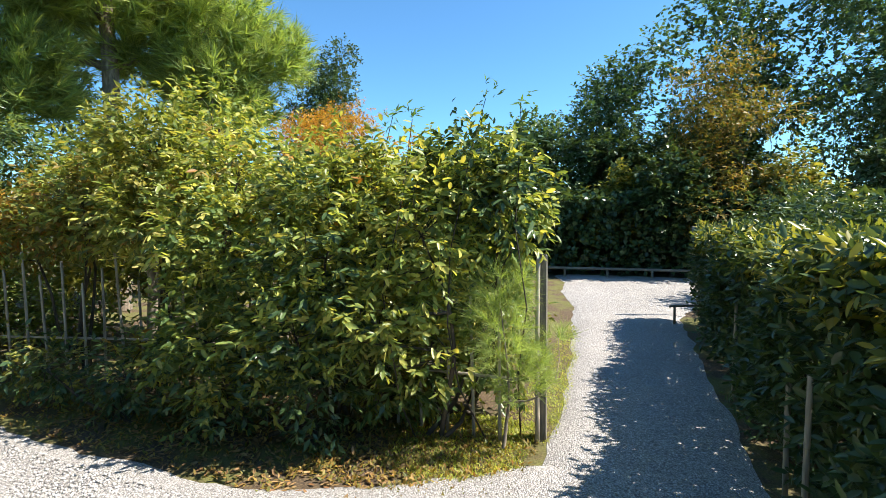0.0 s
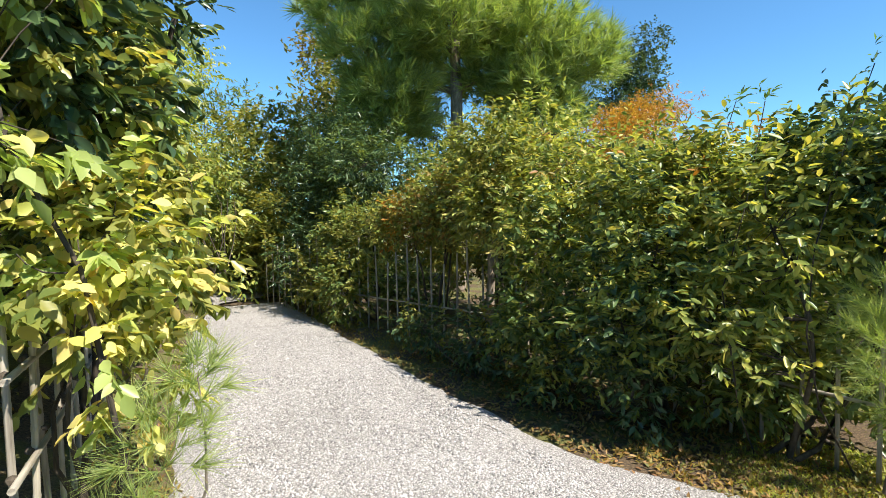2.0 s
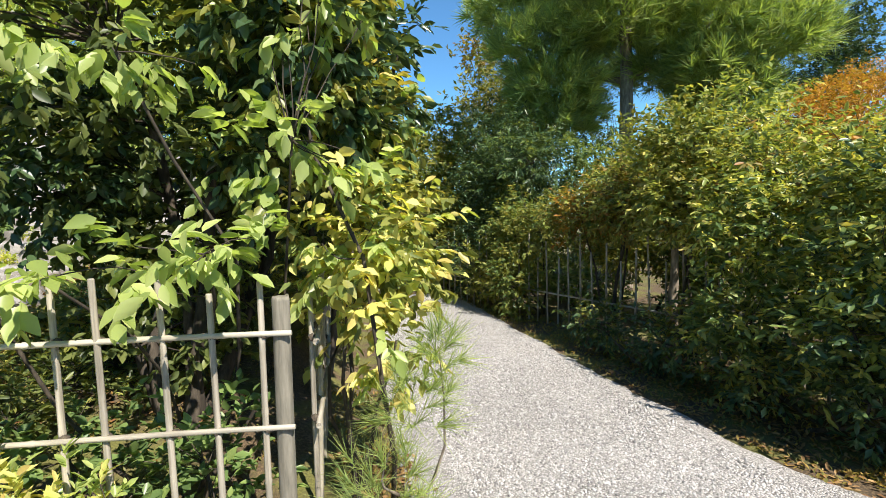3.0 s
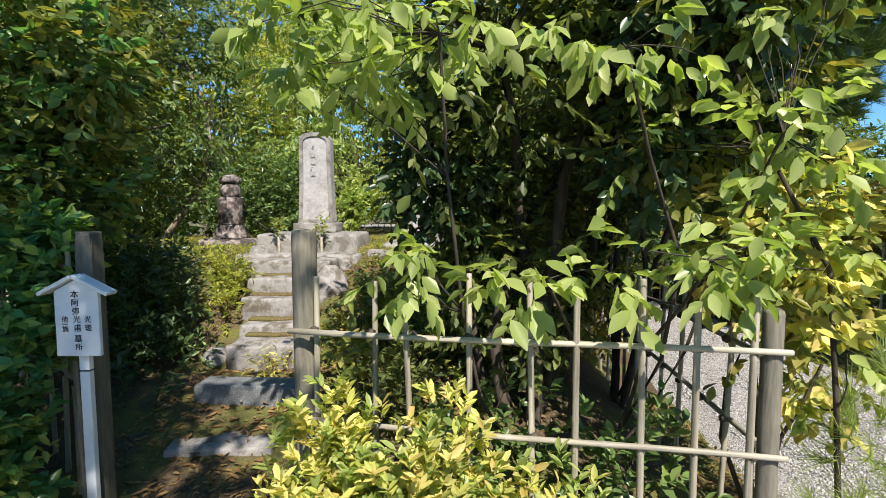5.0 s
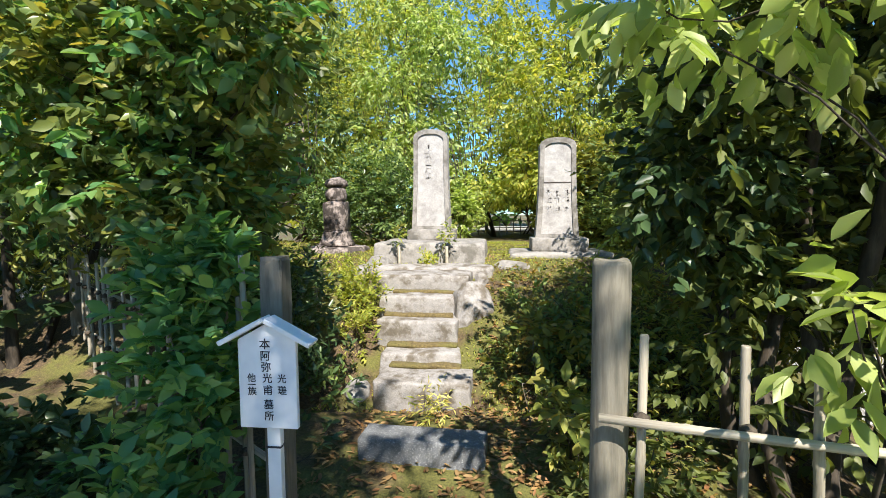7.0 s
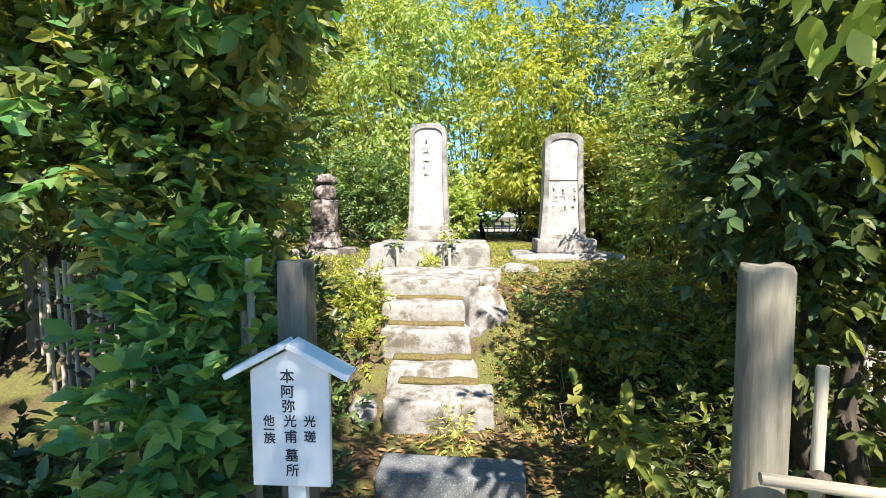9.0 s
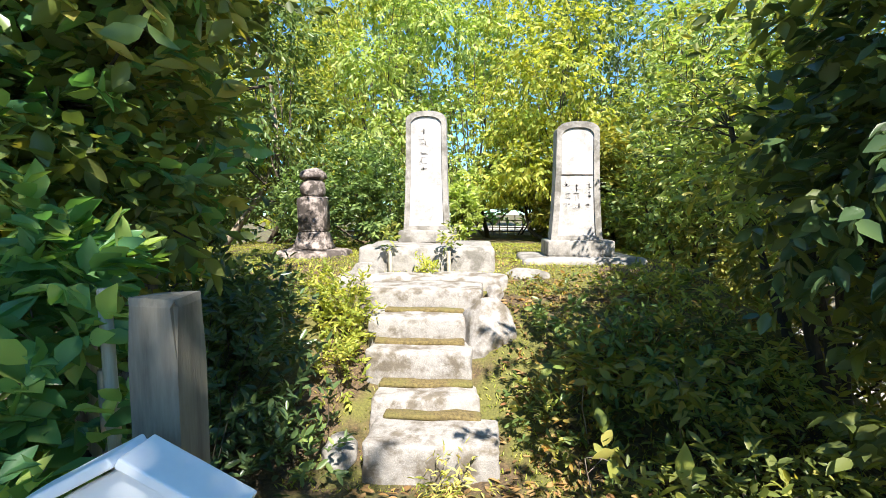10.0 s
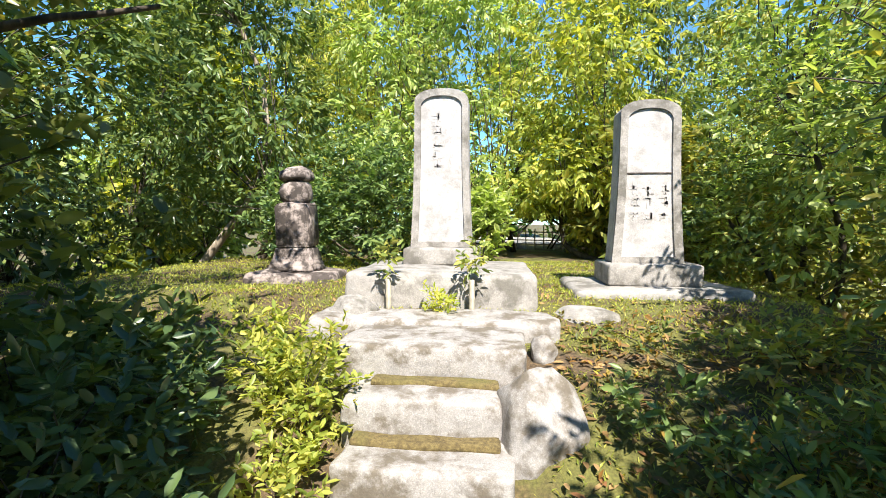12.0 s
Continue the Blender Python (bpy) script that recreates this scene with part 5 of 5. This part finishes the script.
bed_shrub(78, (5.25, 1.75, 0), [((5.2, 1.5, 0.55), (0.3, 0.3, 0.45)), ((5.5, 1.7, 0.9), (0.35, 0.35, 0.6)), ((5.0, 2.0, 0.4), (0.25, 0.3, 0.3)), ((4.75, 2.1, 0.3), (0.25, 0.3, 0.22)), ((5.35, 1.45, 1.4), (0.25, 0.25, 0.4))], GREEN, 520, 0.08, "simple", "green shrub behind the corner post", (((0, 2, 3), 160, OLIVE, 0.06, "olive leaves"),))
# low growth at the foot of the bed
# dark leaves put the shade below the taller shrubs into colour
bed_shrub(79, (4.45, 2.9, 0), [((4.35, 2.5, 0.3), (0.22, 0.35, 0.26)), ((4.25, 3.2, 0.3), (0.2, 0.4, 0.28)), ((4.2, 4.0, 0.3), (0.2, 0.4, 0.28)), ((4.15, 4.9, 0.28), (0.18, 0.4, 0.25))], DARK, 300, 0.07, "simple", "low shrub at the foot of the bed, coloured dark for shade", (((1, 3), 120, OLIVE, 0.06, "olive leaves"),))
# leggy shoots over the corner shrub
for k, (x, y, h) in enumerate(((4.85, 1.45, 2.32), (4.7, 1.9, 2.2), (4.98, 1.25, 2.3), (5.0, 2.2, 2.3), (4.8, 2.5, 2.25))):
    plant("tall_shoot", 95 + k, (x, y, 0.0), [((x, y, h - 0.1), (0.05, 0.05, 0.14))], 5, 5, 0.06, 0.055, "narrow", FRESH, "thin upright shoot with light leaves", "shoot", DARK_WOOD, 1, 0.006, 0, 0.7, 0.1, 0.6, None, "shoots over the corner shrub")

# beyond the bend
for k, (x, y, h, mat) in enumerate(((3.9, 9.6, 1.9, "OLIVE"), (3.7, 10.8, 2.6, "GREEN"), (3.3, 12.2, 2.8, "OLIVE"), (2.4, 13.2, 2.6, "GREEN"), (1.1, 13.6, 2.4, "OLIVE"), (-0.2, 12.6, 2.6, "GREEN"), (0.5, 10.8, 2.4, "OLIVE"))):
    tree("garden_shrub", x, y, h, mat, 170 + k, r=1.0, low=0.02, n=9, twigs=1000, size=0.1, words="shrub where the path bends", trunk=0.02, group="shrubs at the bend")
for k, (x, y, h, mat, r) in enumerate(((4.4, 11.2, 4.0, "OLIVE", 1.5), (3.6, 13.6, 4.2, "OLIVE", 1.5), (2.2, 15.5, 4.4, "GREEN", 1.6), (0.8, 9.6, 2.6, "OLIVE", 0.9), (5.6, 12.2, 5.8, "OLIVE", 1.6), (8.2, 16.4, 7.4, "RUST", 1.9), (6.6, 14.5, 7.2, "RUST", 1.6), (9.5, 13.2, 6.6, "DARK", 1.8), (4.6, 17.5, 5.6, "GREEN", 2.0), (10.8, 10.8, 5.0, "GREEN", 1.7), (6.0, 10.6, 3.8, "OLIVE", 1.2))):
    tree("garden_tree", x, y, h, mat, 110 + k, r=r, low=0.08, n=9, twigs=850, size=0.15, words="tree beyond the gravel path", twig_len=0.3, group="trees beyond the path")
tree("maple_tree", 16.2, 11.0, 5.9, "ORANGE", 131, r=2.6, low=0.55, n=11, twigs=1900, size=0.11, squash=0.4, flat=1.8, words="maple tree behind the bushes", twig_len=0.3)
tree("maple_tree", 13.8, 8.9, 4.8, "ORANGE", 132, r=2.3, low=0.5, n=8, twigs=1200, size=0.1, squash=0.4, flat=1.8, words="maple tree among green bushes", twig_len=0.3)
tree("evergreen_tree", 25.5, 17.5, 11.5, "DARK", 133, r=2.9, low=0.35, n=16, twigs=4200, size=0.14, shape="tuft", words="round tree in the distance", twig_len=0.4)
for k, (x, y, h, mat, r) in enumerate(((18.5, 6.5, 3.4, "WOODS", 2.0), (19.5, 3.6, 5.0, "WOODS", 2.2), (21.0, 1.0, 7.8, "WOODS", 2.6), (20.0, -2.0, 8.8, "WOODS", 2.9), (19.0, -5.6, 10.0, "WOODS", 2.9), (17.6, 1.6, 3.9, "DARK", 1.7), (17.4, -1.2, 4.3, "DARK", 1.8), (17.2, 4.4, 2.9, "DARK", 1.5), (17.5, -8.8, 7.6, "WOODS", 2.6), (23, -7, 9.5, "WOODS", 3), (17.0, 9.5, 3.6, "WOODS", 1.8), (22, 6, 4.4, "WOODS", 2.2), (15.2, -9.5, 6.0, "WOODS", 2.2))):
    tree("woodland_tree", x, y, h, mat, 140 + k, r=r, low=0.1, n=16, twigs=2500, size=0.15, shape="tuft", words="tree at the edge of woods", twig_len=0.4, trunk=0.12, group="trees of the woods")
tree("autumn_tree", 16.0, -1.5, 6.0, "RUST", 155, r=1.9, low=0.3, n=12, twigs=1500, size=0.12, squash=0.45, words="tree before the dark woods", twig_len=0.35, trunk=0.08)


def clipped_hedge(name, seed, a, b, half, h, twigs, size, shape, mat, label, extra=()):
    """A hedge: leaves crowd the faces of a long box; stems and bamboo stakes inside."""
    rng = np.random.default_rng(seed)
    a, b = np.array(a, float), np.array(b, float)
    d = b - a
    L = np.linalg.norm(d)
    d /= L
    n2 = np.array([-d[1], d[0]])
    thing = empty(name, (a[0], a[1], 0), label, "hedge")
    u = rng.random(twigs) * L
    face = rng.random(twigs)
    v = np.where(face < 0.35, half, np.where(face < 0.6, -half, (2 * rng.random(twigs) - 1) * half))
    z = np.where(face < 0.6, 0.06 + rng.random(twigs) ** 0.8 * h, h)
    depth = rng.random(twigs) ** 2 * 0.28
    v = v * (1 - depth * (face < 0.6)) + 0.05 * np.sin(u * 3.1 + z * 4) + rng.normal(0, 0.03, twigs)
    z = z - depth * (face >= 0.6) + 0.05 * np.sin(u * 2.3) * (z / h) + rng.normal(0, 0.03, twigs)
    p = np.stack([a[0] + d[0] * u + n2[0] * v, a[1] + d[1] * u + n2[1] * v, np.maximum(z, 0.03)], -1)
    out = np.where((face < 0.6)[:, None], np.stack([n2[0] * np.sign(v), n2[1] * np.sign(v), 0.4 + 0 * v], -1), np.array([0, 0, 1.0]))
    per = 7
    out = unit(out + rng.normal(0, 0.45, out.shape))
    t = (np.arange(per) + 0.6 * rng.random((twigs, per))) / per * 0.12
    at = (p[:, None] + out[:, None] * t[..., None]).reshape(-1, 3)
    al = unit(out[:, None] * 0.5 + rng.normal(0, 0.6, (twigs, per, 3)) + np.array([0, 0, -0.2])).reshape(-1, 3)
    no = unit(out[:, None] * 0.7 + np.array([0, 0, 0.5]) + rng.normal(0, 0.4, (twigs, per, 3))).reshape(-1, 3)
    s = size * (0.65 + 0.6 * rng.random(len(at)))
    o = np.array([a[0], a[1], 0.0])
    # top leaves take a second, lighter colour that stands for sunlight
    lit_top = (at[:, 2] > h * 0.82) & (rng.random(len(at)) < 0.45) if extra else np.zeros(len(at), dtype=bool)
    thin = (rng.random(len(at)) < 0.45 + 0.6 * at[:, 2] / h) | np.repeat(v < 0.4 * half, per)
    for sel, m2, words in ((~lit_top & thin, mat, ""), (lit_top, extra[0] if extra else mat, extra[1] if extra else "")):
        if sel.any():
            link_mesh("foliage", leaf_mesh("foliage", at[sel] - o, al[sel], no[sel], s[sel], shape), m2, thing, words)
    paths = []
    for i in range(int(L * 7)):
        q = a + d * (rng.random() * L) + n2 * (rng.normal(0, half * 0.3))
        paths.append([(x - o, r) for x, r in limb(rng, (q[0], q[1], -0.02), (q[0] + rng.normal(0, 0.15), q[1] + rng.normal(0, 0.08), h * 0.92), 0.012, 0.004, 0.02, 5)])
    vv, ff = tube_arrays(paths, 5)
    tagged(link_mesh("stems", mesh_np("stems", vv, ff, True), DARK_WOOD, thing), kind="stuff")
    return thing


# dark side leaves carry the shade in their colour, olive top leaves the sun
clipped_hedge("clipped_hedge", 161, (3.35, -0.84), (9.4, -0.9), 0.6, 1.2, 11000, 0.075, "oval", DARK, "clipped green hedge along the gravel path", (OLIVE, "olive top leaves coloured lighter for sun"))
for k, (x, y) in enumerate(((4.3, -0.16), (4.66, -0.18), (6.2, -0.2))):
    st = part("bamboo_stake", tube_bm(0.8, 0.014, 0.012, 8, (0.2, 0.5), 0.004, 30 + k), BAMBOO)
    st.location = (x, y, -0.03)
    tagged(st, "bamboo stake that holds up the hedge", "stake", "hedge stakes")
# kept as a dark base: its leaf colour holds the shade below the shrubs
clipped_hedge("tall_hedge", 162, (15.0, 6.5), (15.6, -7.5), 0.8, 1.9, 7000, 0.15, "tuft", DARK, "tall hedge at the end of the path, dark for shade")
for k in range(9):
    tree("evergreen_shrub", 15.0 + 0.5 * (k % 2), 5.6 - 1.45 * k, 2.75 + 0.35 * math.sin(2.1 * k), "DARK" if k % 3 else "OLIVE", 400 + k, r=1.15, low=0.15, n=9, twigs=800, size=0.13, shape="tuft", words="shrub over the far hedge", twig_len=0.25, group="shrubs over the far hedge")
plant("garden_shrub", 163, (9.4, -1.9, 0), [((8.6, -1.8, 1.0), (0.7, 0.5, 0.6)), ((9.8, -1.9, 1.1), (0.8, 0.5, 0.6)), ((11.2, -1.6, 1.0), (0.8, 0.6, 0.7)), ((12.4, -2.2, 1.2), (0.8, 0.6, 0.8))], 1500, 8, 0.2, 0.11, "oval", DARK, "dark shrubs behind the clipped hedge", "shrub", DARK_WOOD, 4, 0.02, 50, 0.45, 0.2, 0.2, above)


def low_barrier(at, turn):
    """A little two-legged rail where the path ends."""
    thing = empty("low_barrier", at, "low pale wooden barrier on the gravel", "barrier")
    for s in (-0.2, 0.2):
        ob = part("leg", tube_bm(0.26, 0.018, 0.016, 8, (), 0, 3), POST_WOOD, thing)
        ob.location = (s, 0, 0)
    ob = part("rail", tube_bm(0.55, 0.016, 0.016, 8, (0.2, 0.4), 0, 4), POST_WOOD, thing)
    ob.location = (-0.275, 0, 0.24)
    ob.rotation_euler = (0, radians(90), 0)
    thing.rotation_euler = (0, 0, radians(turn))


plant("pruned_tree", 156, (5.0, 4.75, 0.0), [((5.0, 4.7, 1.3), (0.22, 0.25, 0.16))], 60, 8, 0.12, 0.06, "simple", RUST, "pruned stump with rusty leaves behind the fence", "tree", PALE_BARK, 1, 0.07, 24, 0.6, 0.1, 0.5, above, trunk_name="trunk")
board = empty("notice_board", (9.75, -0.32, 0.0), "small grey notice board behind the hedge", "sign")
part("post", tube_bm(1.3, 0.02, 0.02, 8, (), 0, 2), POST_WOOD, board)
ob = part("panel", block(0.03, 0.24, 0.2, 0.004), STONE, board)
ob.location = (-0.035, 0, 1.12)
low_barrier((9.1, -0.12, 0.01), -60)
rail = empty("wooden_rail", (14.0, 3.2, 0.0), "low dark wooden rail before the hedge", "rail")
for i in range(6):
    ob = part("post", tube_bm(0.24, 0.03, 0.03, 8, (), 0, i), POST_WOOD, rail)
    ob.location = (0.05 * i, -1.0 * i, -0.02)
ob = part("bar", tube_bm(5.3, 0.035, 0.03, 8, (), 0, 9), POST_WOOD, rail)
ob.location = (0, 0.1, 0.22)
ob.rotation_euler = Vector((0.25, -5.2, 0)).to_track_quat("Z", "Y").to_euler()

# hedges that close the court behind the walker
clipped_hedge("tall_hedge", 165, (-14.5, 1.0), (-13.5, 21.0), 0.6, 3.2, 3200, 0.24, "tuft", DARK, "tall dark hedge west of the plot")
clipped_hedge("tall_hedge", 164, (-9.5, -4.6), (3.3, -5.2), 0.5, 2.2, 2200, 0.18, "tuft", GREEN, "tall green hedge south of the court")


# ---------------------------------------------------------------- small stuff on the ground
def scatter(name, seed, areas, count, size, shape, mat, label, lift=0.006, stand=0.0):
    rng = np.random.default_rng(seed)
    at = []
    for (x0, x1, y0, y1), share in areas:
        n = int(count * share)
        x, y = x0 + (x1 - x0) * rng.random(n), y0 + (y1 - y0) * rng.random(n)
        at.append(np.stack([x, y, ground_z(x, y) + lift + 0.008 * rng.random(n)], -1))
    at = np.concatenate(at)
    n = len(at)
    al = unit(np.stack([rng.normal(0, 1, n), rng.normal(0, 1, n), np.abs(rng.normal(0, 0.15, n)) + stand], -1))
    no = unit(np.array([0, 0, 1.0]) + rng.normal(0, 0.25, (n, 3)))
    ob = link_mesh(name, leaf_mesh(name, at, al, no, size * (0.6 + 0.8 * rng.random(n)), shape), mat)
    return tagged(ob, label, "leaves", kind="stuff")


scatter("fallen_leaves", 171, [((3.8, 5.0, 1.6, 4.5), 0.3), ((1.3, 1.8, 2.2, 3.4), 0.1), ((-1.8, -0.5, 2.4, 4.4), 0.25), ((-1.0, 0.6, 3.6, 6.2), 0.3), ((-3, 1, 6, 9), 0.15)], 6500, 0.045, "oval", LITTER, "brown fallen leaves on the earth")
scatter("ground_plants", 172, [((4.0, 5.0, 1.1, 2.4), 0.35), ((3.78, 4.5, 2.3, 8.5), 0.4), ((1.3, 1.75, 2.2, 4.5), 0.15), ((0.0, 1.0, 2.45, 4.0), 0.06), ((-0.9, 1.0, 4.0, 6.3), 0.22)], 8000, 0.034, "simple", RUST, "low mossy plants and weeds", 0.006, 0.7)
scatter("moss_tufts", 173, [((-3.2, 1.0, 5.8, 9.5), 0.5), ((-6.0, -3.0, 5.6, 10.0), 0.25), ((-2.0, 0.6, 4.3, 5.6), 0.1), ((4.25, 5.2, 1.15, 2.0), 0.1), ((4.9, 8.5, 1.02, 1.4), 0.06)], 60000, 0.026, "narrow", GOLDEN, "bright moss and short grass", 0.0, 1.0)


def pebbles(seed, areas, count):
    rng = np.random.default_rng(seed)
    at = []
    for (x0, x1, y0, y1), share in areas:
        n = int(count * share)
        at.append(np.stack([x0 + (x1 - x0) * rng.random(n), y0 + (y1 - y0) * rng.random(n), 0.014 + 0.003 * rng.random(n)], -1))
    at = np.concatenate(at)
    n = len(at)
    tv = np.array([(1, 0, 0), (0, 1, 0), (-1, 0, 0), (0, -1, 0), (0, 0, 0.8), (0, 0, -0.8)], float)
    tf = np.array([(0, 1, 4), (1, 2, 4), (2, 3, 4), (3, 0, 4), (1, 0, 5), (2, 1, 5), (3, 2, 5), (0, 3, 5)])
    s = (0.005 + 0.006 * rng.random((n, 1, 1))) * (0.7 + 0.6 * rng.random((n, 6, 3)))
    a = rng.random(n) * 6.28
    c, sn = np.cos(a)[:, None], np.sin(a)[:, None]
    v = tv[None] * s
    v = np.stack([v[..., 0] * c - v[..., 1] * sn, v[..., 0] * sn + v[..., 1] * c, v[..., 2]], -1) + at[:, None]
    f = tf[None] + (np.arange(n) * 6)[:, None, None]
    ob = link_mesh("pebbles", mesh_np("pebbles", v.reshape(-1, 3), f.reshape(-1, 3), True), PEBBLE)
    tagged(ob, "loose pale grey pebbles on the path", "pebbles", kind="stuff")


PEBBLE, _nt, _b = nodes_of("grey_pebble", 0.8)
_geo = _nt.nodes.new("ShaderNodeNewGeometry")
_nt.links.new(ramp(_nt, _geo.outputs["Random Per Island"], [(0, (0.16, 0.152, 0.147)), (0.4, (0.36, 0.345, 0.33)), (1, (0.62, 0.6, 0.575))]), _b.inputs["Base Color"])
pebbles(181, [((1.95, 3.6, 1.8, 3.6), 0.34), ((1.95, 3.6, 3.6, 5.0), 0.2), ((2.1, 3.6, 5.0, 6.4), 0.12), ((2.3, 3.6, 6.4, 8.6), 0.08), ((2.0, 3.7, 0.2, 1.8), 0.16), ((3.7, 6.5, 0.05, 0.9), 0.1)], 20000)
